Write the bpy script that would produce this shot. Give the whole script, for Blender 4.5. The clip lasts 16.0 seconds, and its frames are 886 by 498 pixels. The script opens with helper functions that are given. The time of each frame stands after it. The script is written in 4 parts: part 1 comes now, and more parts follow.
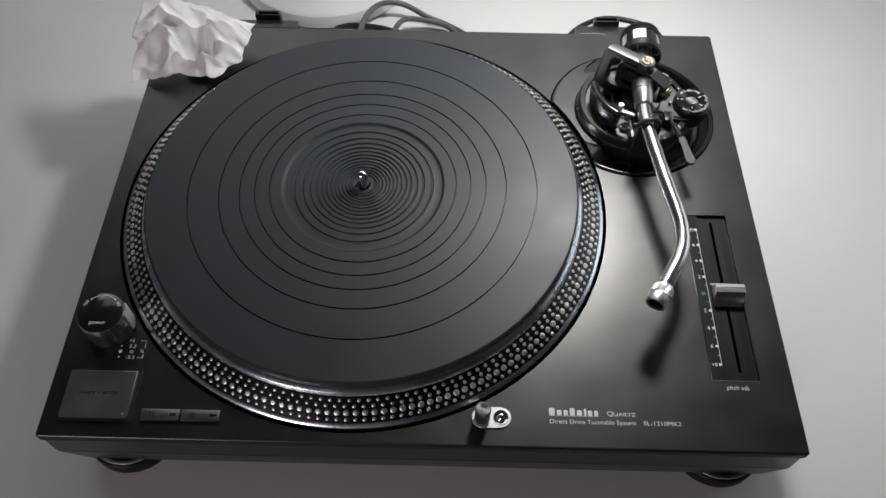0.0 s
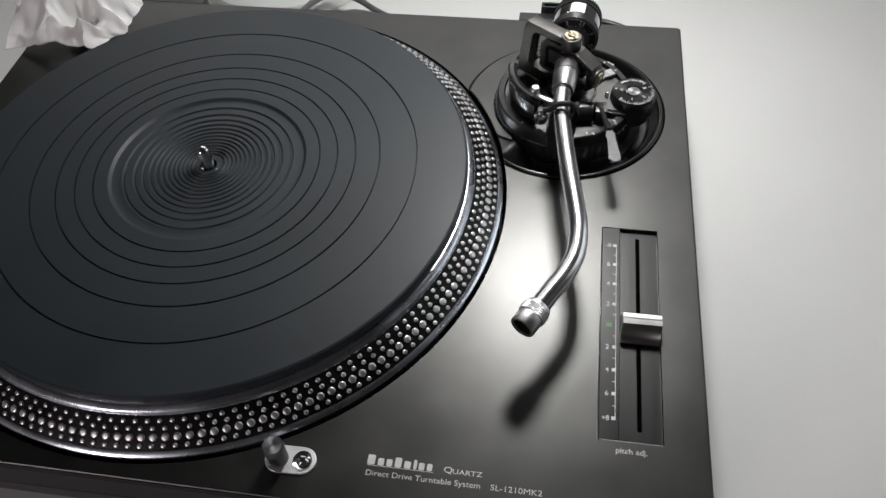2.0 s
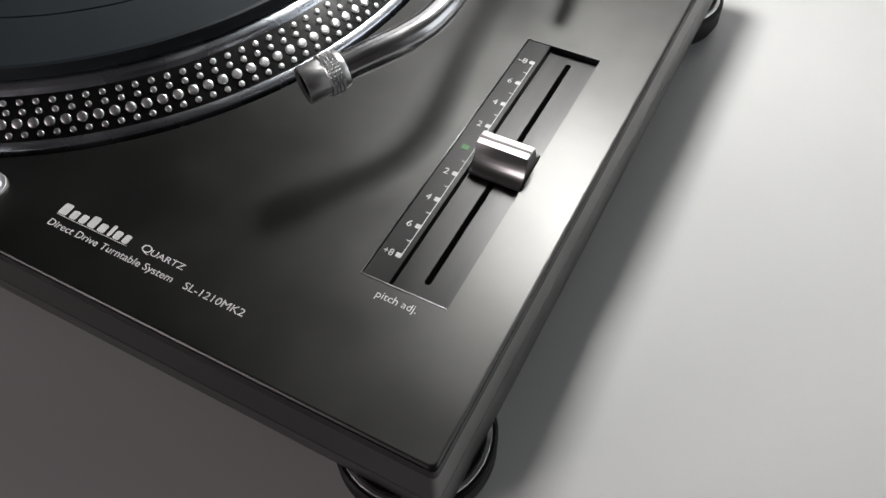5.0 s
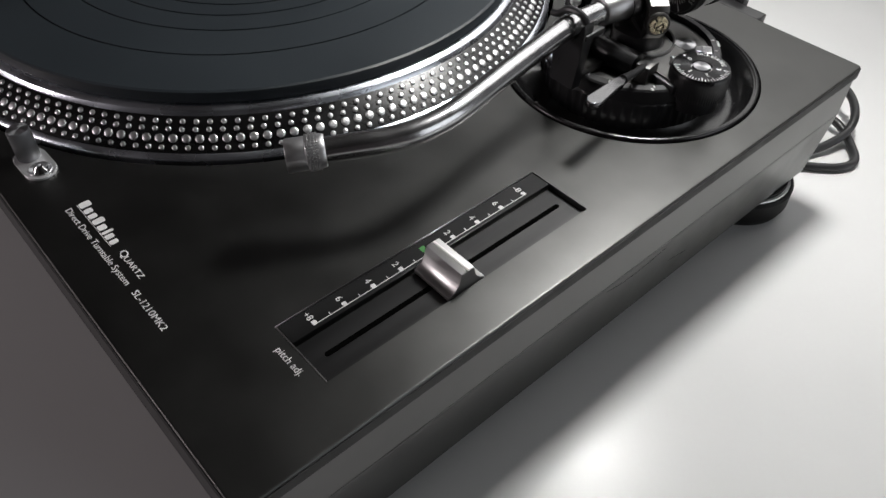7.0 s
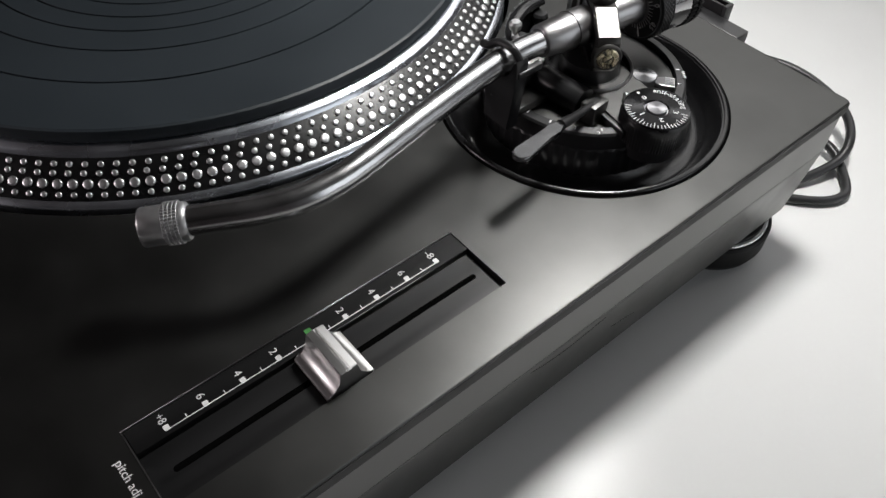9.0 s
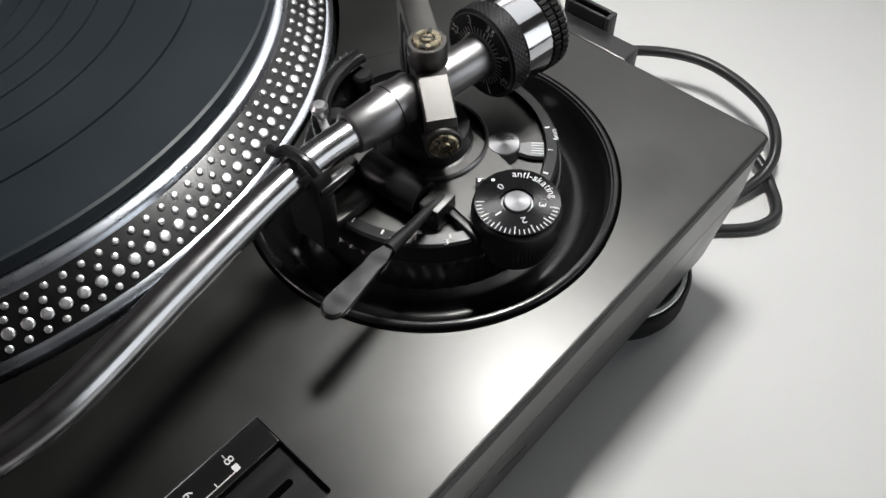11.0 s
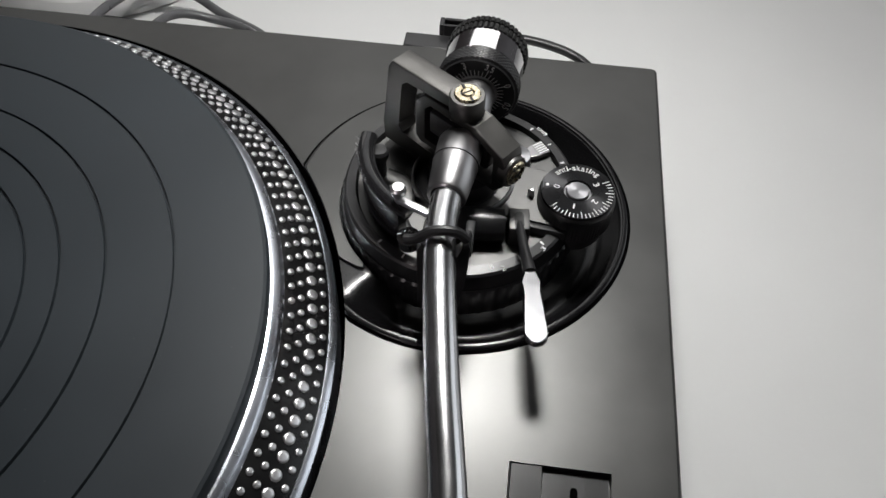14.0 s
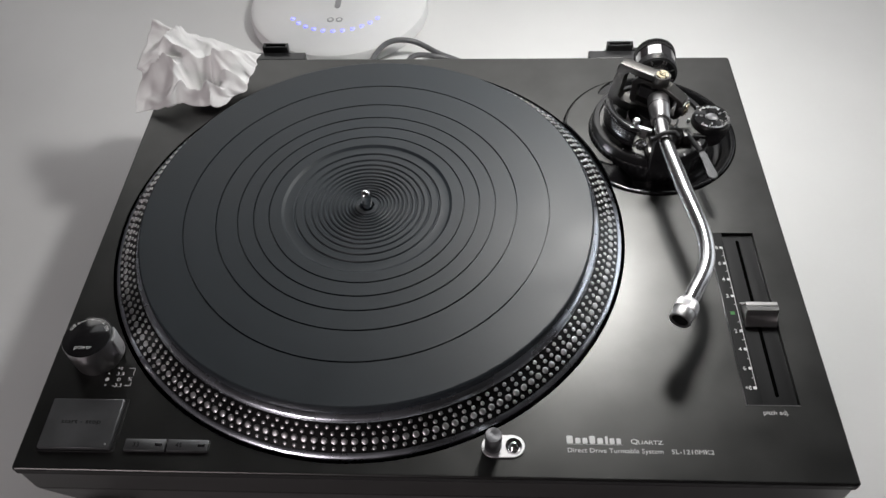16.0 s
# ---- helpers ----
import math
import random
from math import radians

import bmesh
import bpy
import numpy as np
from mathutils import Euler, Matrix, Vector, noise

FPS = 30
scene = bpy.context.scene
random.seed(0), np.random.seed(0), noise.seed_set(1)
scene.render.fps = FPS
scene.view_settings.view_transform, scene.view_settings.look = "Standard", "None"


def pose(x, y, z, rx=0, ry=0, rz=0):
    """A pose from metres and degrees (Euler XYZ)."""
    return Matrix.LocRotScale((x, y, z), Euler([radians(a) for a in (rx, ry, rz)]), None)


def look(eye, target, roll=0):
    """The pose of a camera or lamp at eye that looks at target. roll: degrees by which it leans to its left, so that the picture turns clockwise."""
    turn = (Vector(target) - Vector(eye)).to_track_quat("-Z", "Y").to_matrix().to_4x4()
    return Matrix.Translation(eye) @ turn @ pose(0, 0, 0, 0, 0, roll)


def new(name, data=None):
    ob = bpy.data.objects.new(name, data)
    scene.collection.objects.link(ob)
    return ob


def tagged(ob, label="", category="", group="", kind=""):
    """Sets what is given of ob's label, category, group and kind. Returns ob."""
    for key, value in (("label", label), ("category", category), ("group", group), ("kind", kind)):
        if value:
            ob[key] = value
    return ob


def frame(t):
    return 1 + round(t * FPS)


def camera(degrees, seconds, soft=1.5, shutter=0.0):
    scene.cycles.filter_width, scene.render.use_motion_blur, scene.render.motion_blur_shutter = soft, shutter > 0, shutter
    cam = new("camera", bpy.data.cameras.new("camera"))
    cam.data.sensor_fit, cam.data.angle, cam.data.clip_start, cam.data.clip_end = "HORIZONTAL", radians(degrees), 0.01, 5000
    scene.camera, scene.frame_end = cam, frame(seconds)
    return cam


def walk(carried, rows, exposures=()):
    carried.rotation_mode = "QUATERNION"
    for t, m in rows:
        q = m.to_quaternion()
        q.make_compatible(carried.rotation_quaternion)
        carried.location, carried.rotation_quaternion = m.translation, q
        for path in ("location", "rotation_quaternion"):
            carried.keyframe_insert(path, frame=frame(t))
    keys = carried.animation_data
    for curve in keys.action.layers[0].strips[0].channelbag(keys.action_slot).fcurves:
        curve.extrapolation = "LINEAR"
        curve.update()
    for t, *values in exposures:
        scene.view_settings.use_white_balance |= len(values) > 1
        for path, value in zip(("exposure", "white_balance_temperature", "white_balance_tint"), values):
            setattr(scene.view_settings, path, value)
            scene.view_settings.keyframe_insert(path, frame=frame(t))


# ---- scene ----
cam = camera(59.3, 16.0)
PATH = [
    (0, (0.015, -0.153, 0.534), (-0.002, 0.942, -1.14), 0.5),
    (0.5, (0.046, -0.158, 0.532), (-0.02, 0.94, -1.139), 0.2),
    (1, (0.041, -0.156, 0.537), (-0.089, 0.942, -1.13), -0.9),
    (1.5, (0.091, -0.124, 0.494), (-0.078, 0.962, -1.177), -2.5),
    (2, (0.144, -0.112, 0.422), (-0.096, 1.105, -1.147), -3.8),
    (2.5, (0.151, -0.104, 0.33), (-0.161, 1.129, -1.213), -4.1),
    (3, (0.167, -0.096, 0.293), (-0.181, 1.065, -1.297), -4.1),
    (3.5, (0.193, -0.094, 0.288), (-0.212, 1.014, -1.326), -5.1),
    (4, (0.212, -0.094, 0.292), (-0.239, 0.985, -1.331), -4.6),
    (4.5, (0.231, -0.073, 0.29), (-0.278, 0.968, -1.34), -5.8),
    (4.7, (0.246, -0.068, 0.283), (-0.284, 0.976, -1.338), -4.0),
    (6.8, (0.336, -0.033, 0.298), (-0.685, 0.926, -1.13), 1.3),
    (7, (0.337, -0.026, 0.297), (-0.692, 0.928, -1.128), 1.6),
    (7.5, (0.34, -0.008, 0.297), (-0.707, 0.922, -1.131), 1.0),
    (8, (0.338, 0.009, 0.296), (-0.702, 0.915, -1.152), 1.0),
    (8.5, (0.335, 0.033, 0.297), (-0.696, 0.902, -1.18), 0.6),
    (9, (0.319, 0.045, 0.298), (-0.671, 0.905, -1.212), 1.7),
    (9.5, (0.315, 0.075, 0.293), (-0.643, 0.922, -1.244), 1.6),
    (9.7, (0.312, 0.087, 0.291), (-0.64, 0.949, -1.242), 1.3),
    (11.8, (0.247, 0.169, 0.274), (-0.512, 1.013, -1.373), -3.5),
    (12, (0.239, 0.175, 0.272), (-0.506, 1.024, -1.378), -3.8),
    (12.5, (0.226, 0.178, 0.274), (-0.495, 1.043, -1.379), -5.1),
    (13, (0.198, 0.163, 0.278), (-0.446, 1.147, -1.34), -5.1),
    (13.5, (0.165, 0.129, 0.29), (-0.151, 1.275, -1.318), -1.1),
    (14, (0.166, 0.08, 0.309), (0.042, 1.282, -1.284), 1.7),
    (14.5, (0.168, -0.008, 0.348), (0.01, 1.212, -1.23), -1.5),
    (15, (0.133, -0.073, 0.397), (-0.02, 1.177, -1.156), -3.4),
    (15.5, (0.069, -0.126, 0.441), (-0.067, 1.143, -1.1), -3.7),
    (16, (0.028, -0.164, 0.489), (-0.063, 1.085, -1.071), -2.9),
]
EXPOSURES = [(0, -0.08), (2, -0.18), (3, 0.06), (3.5, 0.1), (4.7, 0.02), (6.8, 0.0), (9.7, -0.08), (11.8, -0.25), (13, -0.32), (14.2, -0.34), (15, -0.12), (16, 0.05)]
walk(cam, [(t, look(eye, target, roll)) for t, eye, target, roll in PATH], EXPOSURES)

# ---- world and light ----
TABLE = 0.005          # height of the table top
DECK = 0.09            # height of the deck's top plate
world = bpy.data.worlds.new("world")
scene.world = world
world.use_nodes = True
world.node_tree.nodes["Background"].inputs[0].default_value = (0.75, 0.7, 0.72, 1)
world.node_tree.nodes["Background"].inputs[1].default_value = 0.05


def area_lamp(name, m, sx, sy, watts, colour):
    data = bpy.data.lights.new(name, "AREA")
    data.shape, data.size, data.size_y = "RECTANGLE", sx, sy
    data.energy, data.color = watts, colour
    ob = new(name, data)
    ob.matrix_world = m
    return ob


LAMP = Vector((0.146, 0.368, 0.43))
area_lamp("desk_lamp_light", look(LAMP, (0.140, 0.30, 0.0)), 0.070, 0.070, 1.66, (1.0, 0.99, 0.97)).data.spread = math.radians(168)
# Added fill from the unseen front left, lifts the shadowed table.
area_lamp("fill_light_south", look((-1.15, -1.96, 0.75), (-0.2, 0.2, 0.0)), 0.55, 0.85, 16.0, (1.0, 0.89, 0.915))

# Added overhead fill, brightens what the rear of the deck reflects.
area_lamp("fill_light_top", look((0.0, 1.62, 1.70), (0.0, 1.62, 0.0)), 2.2, 0.6, 2.0, (0.90, 0.95, 1.0))
# Added broad fill for the deck's right side, out of view.
area_lamp("fill_light_east", look((2.16, 1.20, 0.75), (0.0, 1.2, 0.75)), 1.5, 1.4, 10.0, (0.92, 0.96, 1.0))
# Added wide panel, unseen, that gives deck and mat their sheen.
area_lamp("fill_light_north", look((-0.3, 1.96, 1.27), (-0.3, 0.0, 1.27)), 2.4, 0.76, 11.0, (1.0, 0.985, 0.97))


# ---- materials ----
def nodes_of(name):
    m = bpy.data.materials.new(name)
    m.use_nodes = True
    t = m.node_tree
    return m, t, t.nodes["Principled BSDF"]


def surface(name, colour, rough=0.5, metal=0.0, vary=0.15, scale=60.0, rough_vary=0.08, grain=0.0, grain_scale=1500.0,
            coat=0.0, spec=0.5, stretch=(1, 1, 1), dust=0.0):
    """Base colour and roughness that vary at two scales, with a fine grain as relief."""
    m, t, b = nodes_of(name)
    co = t.nodes.new("ShaderNodeTexCoord")
    mp = t.nodes.new("ShaderNodeMapping")
    mp.inputs["Scale"].default_value = stretch
    t.links.new(co.outputs["Object"], mp.inputs[0])
    big = t.nodes.new("ShaderNodeTexNoise")
    big.inputs["Scale"].default_value, big.inputs["Detail"].default_value = scale, 6
    fine = t.nodes.new("ShaderNodeTexNoise")
    fine.inputs["Scale"].default_value, fine.inputs["Detail"].default_value = grain_scale, 2
    for n in (big, fine):
        t.links.new(mp.outputs[0], n.inputs["Vector"])
    ramp = t.nodes.new("ShaderNodeValToRGB")
    ramp.color_ramp.elements[0].position, ramp.color_ramp.elements[1].position = 0.3, 0.72
    ramp.color_ramp.elements[0].color = (*[c * (1 - vary) for c in colour], 1)
    ramp.color_ramp.elements[1].color = (*[min(1, c * (1 + vary)) for c in colour], 1)
    t.links.new(big.outputs["Fac"], ramp.inputs[0])
    last = ramp.outputs[0]
    if dust:
        sp = t.nodes.new("ShaderNodeTexVoronoi")
        sp.inputs["Scale"].default_value = 170
        t.links.new(mp.outputs[0], sp.inputs["Vector"])
        lim = t.nodes.new("ShaderNodeMath")
        lim.operation, lim.inputs[1].default_value = "LESS_THAN", 0.035
        t.links.new(sp.outputs["Distance"], lim.inputs[0])
        am = t.nodes.new("ShaderNodeMath")
        am.operation, am.inputs[1].default_value = "MULTIPLY", dust
        t.links.new(lim.outputs[0], am.inputs[0])
        mix = t.nodes.new("ShaderNodeMix")
        mix.data_type = "RGBA"
        t.links.new(am.outputs[0], mix.inputs["Factor"])
        t.links.new(last, mix.inputs["A"])
        mix.inputs["B"].default_value = (0.32, 0.31, 0.3, 1)
        last = mix.outputs["Result"]
    t.links.new(last, b.inputs["Base Color"])
    rr = t.nodes.new("ShaderNodeMapRange")
    rr.inputs["From Min"].default_value, rr.inputs["From Max"].default_value = 0.3, 0.7
    rr.inputs["To Min"].default_value, rr.inputs["To Max"].default_value = max(0.02, rough - rough_vary), min(1, rough + rough_vary)
    t.links.new(big.outputs["Fac"], rr.inputs["Value"])
    t.links.new(rr.outputs[0], b.inputs["Roughness"])
    b.inputs["Metallic"].default_value = metal
    b.inputs["Specular IOR Level"].default_value = spec
    b.inputs["Coat Weight"].default_value = coat
    b.inputs["Coat Roughness"].default_value = 0.1
    if grain:
        bp = t.nodes.new("ShaderNodeBump")
        bp.inputs["Strength"].default_value, bp.inputs["Distance"].default_value = grain, 0.0001
        t.links.new(fine.outputs["Fac"], bp.inputs["Height"])
        t.links.new(bp.outputs[0], b.inputs["Normal"])
    return m


def glowing(name, colour, strength):
    m, t, b = nodes_of(name)
    b.inputs["Base Color"].default_value = (*colour, 1)
    b.inputs["Emission Color"].default_value = (*colour, 1)
    b.inputs["Emission Strength"].default_value = strength
    return m


DECK_PAINT = surface("deck_paint", (0.085, 0.085, 0.083), 0.37, 1.0, 0.10, 35, 0.03, 0.07, 2600, dust=0.06)
SIDE_PAINT = surface("side_paint", (0.130, 0.129, 0.128), 0.32, 1.0, 0.12, 40, 0.04, 0.03, 1800, dust=0.06)
BASE_PAINT = surface("base_paint", (0.095, 0.095, 0.094), 0.33, 1.0, 0.12, 50, 0.05, 0.04, 900)
FOOT_RUBBER = surface("foot_rubber", (0.006, 0.006, 0.006), 0.55, 0.0, 0.2, 90, 0.08, 0.3, 1200, spec=0.25)
MAT_RUBBER = surface("mat_rubber", (0.0170, 0.0228, 0.0280), 0.48, 0.0, 0.12, 22, 0.04, 0.08, 2200, dust=0.08, spec=0.50)
BLACK_GLOSS = surface("gloss_black", (0.012, 0.012, 0.013), 0.16, 0.0, 0.2, 60, 0.04, 0.0, coat=0.3)
BLACK_SATIN = surface("satin_black", (0.016, 0.016, 0.017), 0.33, 0.0, 0.2, 80, 0.06, 0.2, 2400)
BLACK_MATT = surface("matt_black", (0.012, 0.012, 0.012), 0.6, 0.0, 0.2, 80, 0.08, 0.2, 2000)
CHROME = surface("chrome", (0.80, 0.80, 0.81), 0.10, 1.0, 0.04, 120, 0.04)
ALUMINIUM = surface("turned_aluminium", (0.80, 0.80, 0.81), 0.37, 1.0, 0.08, 200, 0.06, 0.08, 2500)
RIM_METAL = surface("polished_rim", (0.74, 0.78, 0.85), 0.27, 1.0, 0.08, 40, 0.06)
LIGHT_PLATE = surface("satin_plate", (0.78, 0.78, 0.79), 0.55, 1.0, 0.05, 200, 0.05)
TUBE_METAL = surface("satin_tube", (0.60, 0.60, 0.61), 0.22, 1.0, 0.08, 60, 0.05)
SLEEVE_METAL = surface("satin_sleeve", (0.36, 0.355, 0.36), 0.33, 1.0, 0.08, 60, 0.05, 0.2, 2500)
GUNMETAL = surface("gunmetal", (0.115, 0.112, 0.108), 0.40, 1.0, 0.12, 90, 0.05, 0.08, 2200)
GREY_PLATE = surface("grey_plate", (0.125, 0.124, 0.122), 0.46, 1.0, 0.10, 120, 0.05, 0.12, 2600, dust=0.15)
BRUSHED_BLACK = surface("brushed_black", (0.005, 0.005, 0.0053), 0.34, 0.0, 0.4, 160, 0.08, 0.30, 700, stretch=(1, 0.05, 1), spec=0.4)
BRUSHED_GREY = surface("brushed_track", (0.008, 0.008, 0.0085), 0.33, 0.0, 0.35, 160, 0.06, 0.30, 700, stretch=(1, 0.05, 1), spec=0.5)
SLOT_BLACK = surface("slot_black", (0.002, 0.002, 0.002), 0.9, 0.0, 0.2, 80, 0.05, spec=0.0)
KNOB_METAL = surface("satin_knob", (0.56, 0.555, 0.55), 0.36, 1.0, 0.03, 60, 0.03)
BOWL_BLACK = surface("bowl_black", (0.006, 0.006, 0.0065), 0.24, 0.0, 0.2, 60, 0.04, 0.0)
BRASS = surface("brass", (0.68, 0.60, 0.43), 0.26, 1.0, 0.15, 400, 0.08)
BUTTON_GREY = surface("button_grey", (0.20, 0.203, 0.21), 0.36, 0.85, 0.10, 60, 0.05, 0.25, 2500)
PRINT_WHITE = surface("white_print", (0.74, 0.74, 0.74), 0.55, 0.0, 0.10, 500, 0.05)
PRINT_GREEN = surface("green_print", (0.05, 0.22, 0.05), 0.45, 0.0, 0.15, 500, 0.05)
STROBE_PIT = surface("strobe_band_black", (0.003, 0.003, 0.0033), 0.30, 0.0, 0.2, 90, 0.06)
DOT_METAL = surface("dot_metal", (0.84, 0.84, 0.85), 0.40, 1.0, 0.10, 300, 0.08)
LENS_GREY = surface("frosted_lens", (0.42, 0.42, 0.43), 0.3, 0.0, 0.08, 300, 0.05)
PADDLE = surface("paddle_metal", (0.20, 0.20, 0.205), 0.24, 1.0, 0.06, 200, 0.04)
CABLE_BLACK = surface("cable_rubber", (0.02, 0.02, 0.021), 0.38, 0.0, 0.15, 150, 0.06)
CABLE_GREY = surface("cable_grey", (0.10, 0.10, 0.105), 0.33, 0.0, 0.15, 150, 0.06)
LAMP_WHITE = surface("white_plastic", (0.80, 0.80, 0.80), 0.35, 0.0, 0.02, 30, 0.04)
MARK_GREY = surface("grey_mark", (0.35, 0.35, 0.36), 0.5, 0.0, 0.05, 100, 0.05)
TABLE_WHITE = surface("table_laminate", (0.74, 0.74, 0.735), 0.24, 0.0, 0.025, 9, 0.03, 0.06, 700, spec=0.16)
# Unseen walls, kept dark so that the deck reflects little ambient light.
WALL_PAINT = surface("wall_paint", (0.15, 0.142, 0.145), 0.8, 0.0, 0.05, 2, 0.05, 0.2, 200)
# Unseen ceiling, darkened to keep reflections in the deck's front low.
CEILING_DIMMED = surface("ceiling_dimmed", (0.05, 0.048, 0.047), 0.8, 0.0, 0.05, 2, 0.05, 0.2, 200)
FLOOR_WOOD = surface("floor_wood", (0.22, 0.15, 0.10), 0.45, 0.0, 0.3, 3, 0.08, 0.2, 60, stretch=(0.15, 2, 1))
TISSUE_PAPER = surface("tissue_paper", (0.86, 0.855, 0.85), 0.9, 0.0, 0.02, 60, 0.03, 0.6, 1400)
LED_BLUE = glowing("blue_led", (0.16, 0.17, 1.0), 2.6)
LED_WHITE = glowing("lamp_diffuser", (1.0, 0.96, 0.9), 3.0)


# ---- mesh tools ----
ORIGIN = {}
SHIFT = Vector((0, 0, 0))         # moves a whole assembly into its place


def thing(name, at, label, category, group="", kind=""):
    ob = new(name)
    ob.location = at
    ob.empty_display_size = 0.02
    ORIGIN[ob.name] = Vector(at)
    return tagged(ob, label, category, group, kind)


def finish(mesh, material, smooth):
    mesh.materials.append(material)
    if smooth:
        mesh.polygons.foreach_set("use_smooth", [True] * len(mesh.polygons))
        mesh.set_sharp_from_angle(angle=radians(smooth))
        for f in mesh.polygons:
            if len(f.vertices) > 4 or f.area > 4e-4:
                f.use_smooth = False
    mesh.update()


def part(name, bm, material, parent, label="", smooth=35):
    """One mesh object under a thing or a part, from a bmesh in world places."""
    at = ORIGIN[parent.name]
    bm.transform(Matrix.Translation(SHIFT - at))
    bmesh.ops.recalc_face_normals(bm, faces=bm.faces[:])
    mesh = bpy.data.meshes.new(name)
    bm.to_mesh(mesh)
    bm.free()
    finish(mesh, material, smooth)
    ob = new(name, mesh)
    ob.parent = parent
    ORIGIN[ob.name] = at
    return tagged(ob, label)


def solid(name, bm, material, label, category, kind="", group="", smooth=35):
    """A thing or a piece of the setting that is one mesh."""
    bmesh.ops.recalc_face_normals(bm, faces=bm.faces[:])
    mesh = bpy.data.meshes.new(name)
    bm.to_mesh(mesh)
    bm.free()
    finish(mesh, material, smooth)
    ob = new(name, mesh)
    ORIGIN[ob.name] = Vector((0, 0, 0))
    return tagged(ob, label, category, group, kind)


def lathe(profile, at, segs=64, bm=None, m=None, wave=None):
    """Turns (radius, height) pairs about the z axis at a place, or about m's axis."""
    bm = bm or bmesh.new()
    m = m or Matrix.Translation(at)
    rings = []
    for k, (r, z) in enumerate(profile):
        if r < 1e-7:
            rings.append([bm.verts.new(m @ Vector((0, 0, z)))])
            continue
        ring = []
        for i in range(segs):
            a = 2 * math.pi * i / segs
            rr = r + (wave(k, i) if wave else 0)
            ring.append(bm.verts.new(m @ Vector((rr * math.cos(a), rr * math.sin(a), z))))
        rings.append(ring)
    for p, q in zip(rings, rings[1:]):
        for i in range(segs):
            j = (i + 1) % segs
            if len(p) == 1 and len(q) == 1:
                continue
            if len(p) == 1:
                bm.faces.new((p[0], q[i], q[j]))
            elif len(q) == 1:
                bm.faces.new((p[i], q[0], p[j]))
            else:
                bm.faces.new((p[i], q[i], q[j], p[j]))
    return bm


def turned(ob, x, y, z):
    """Moves a part's own origin to its axis."""
    c = Vector((x, y, z)) + SHIFT - ORIGIN[ob.name]
    ob.data.transform(Matrix.Translation(-c))
    ob.location = c
    return ob


def box(x0, x1, y0, y1, z0, z1, bevel=0.0, bm=None, m=None, segs=2):
    bm = bm or bmesh.new()
    mm = Matrix.Translation(((x0 + x1) / 2, (y0 + y1) / 2, (z0 + z1) / 2)) @ Matrix.Diagonal((x1 - x0, y1 - y0, z1 - z0, 1))
    made = bmesh.ops.create_cube(bm, size=1, matrix=(m @ mm) if m else mm)
    if bevel:
        edges = list({e for v in made["verts"] for e in v.link_edges})
        bmesh.ops.bevel(bm, geom=edges, offset=bevel, segments=segs, affect="EDGES", profile=0.5)
    return bm


def prism(outline, z0, z1, bevel=0.0, bm=None, m=None, segs=2):
    """A flat outline given depth from z0 to z1."""
    bm = bm or bmesh.new()
    m = m or Matrix.Identity(4)
    low = [bm.verts.new(m @ Vector((x, y, z0))) for x, y in outline]
    top = [bm.verts.new(m @ Vector((x, y, z1))) for x, y in outline]
    n = len(outline)
    faces = [bm.faces.new(low[::-1]), bm.faces.new(top)]
    for i in range(n):
        j = (i + 1) % n
        bm.faces.new((low[i], low[j], top[j], top[i]))
    if bevel:
        edges = [e for f in faces for e in f.edges]
        bmesh.ops.bevel(bm, geom=edges, offset=bevel, segments=segs, affect="EDGES", profile=0.5)
    return bm


def arc(cx, cy, r, a0, a1, n):
    return [(cx + r * math.cos(radians(a0 + (a1 - a0) * i / n)), cy + r * math.sin(radians(a0 + (a1 - a0) * i / n))) for i in range(n + 1)]


def spline(pts, n=10):
    """A smooth line through the points."""
    p = [Vector(q) for q in pts]
    p = [2 * p[0] - p[1], *p, 2 * p[-1] - p[-2]]
    out = []
    for a, b, c, d in zip(p, p[1:], p[2:], p[3:]):
        for i in range(n):
            t = i / n
            out.append(0.5 * (2 * b + (c - a) * t + (2 * a - 5 * b + 4 * c - d) * t * t + (3 * b - a - 3 * c + d) * t ** 3))
    out.append(p[-2])
    return out


def tube(line, r, segs=16, bm=None, flat=1.0):
    """A round bar along a line; r is one radius or one for each point."""
    bm = bm or bmesh.new()
    n = len(line)
    side = None
    rings = []
    for i, p in enumerate(line):
        d = (line[min(i + 1, n - 1)] - line[max(i - 1, 0)]).normalized()
        if side is None:
            side = d.cross(Vector((0, 0, 1)) if abs(d.z) < 0.9 else Vector((1, 0, 0))).normalized()
        side = (side - d * side.dot(d)).normalized()
        up = side.cross(d)
        rr = r[i] if isinstance(r, (list, tuple)) else r
        rings.append([bm.verts.new(p + rr * math.cos(2 * math.pi * k / segs) * side + flat * rr * math.sin(2 * math.pi * k / segs) * up) for k in range(segs)])
    for a, b in zip(rings, rings[1:]):
        for k in range(segs):
            j = (k + 1) % segs
            bm.faces.new((a[k], a[j], b[j], b[k]))
    bm.faces.new(rings[0][::-1])
    bm.faces.new(rings[-1])
    return bm


def axis_pose(p, q):
    """The pose at p whose z axis points to q, and whose y axis points up as far as it can."""
    z = (Vector(q) - Vector(p)).normalized()
    ref = Vector((0, 0, 1)) if abs(z.z) < 0.95 else Vector((0, 1, 0))
    x = ref.cross(z).normalized()
    y = z.cross(x)
    m = Matrix((x, y, z)).transposed().to_4x4()
    m.translation = Vector(p)
    return m


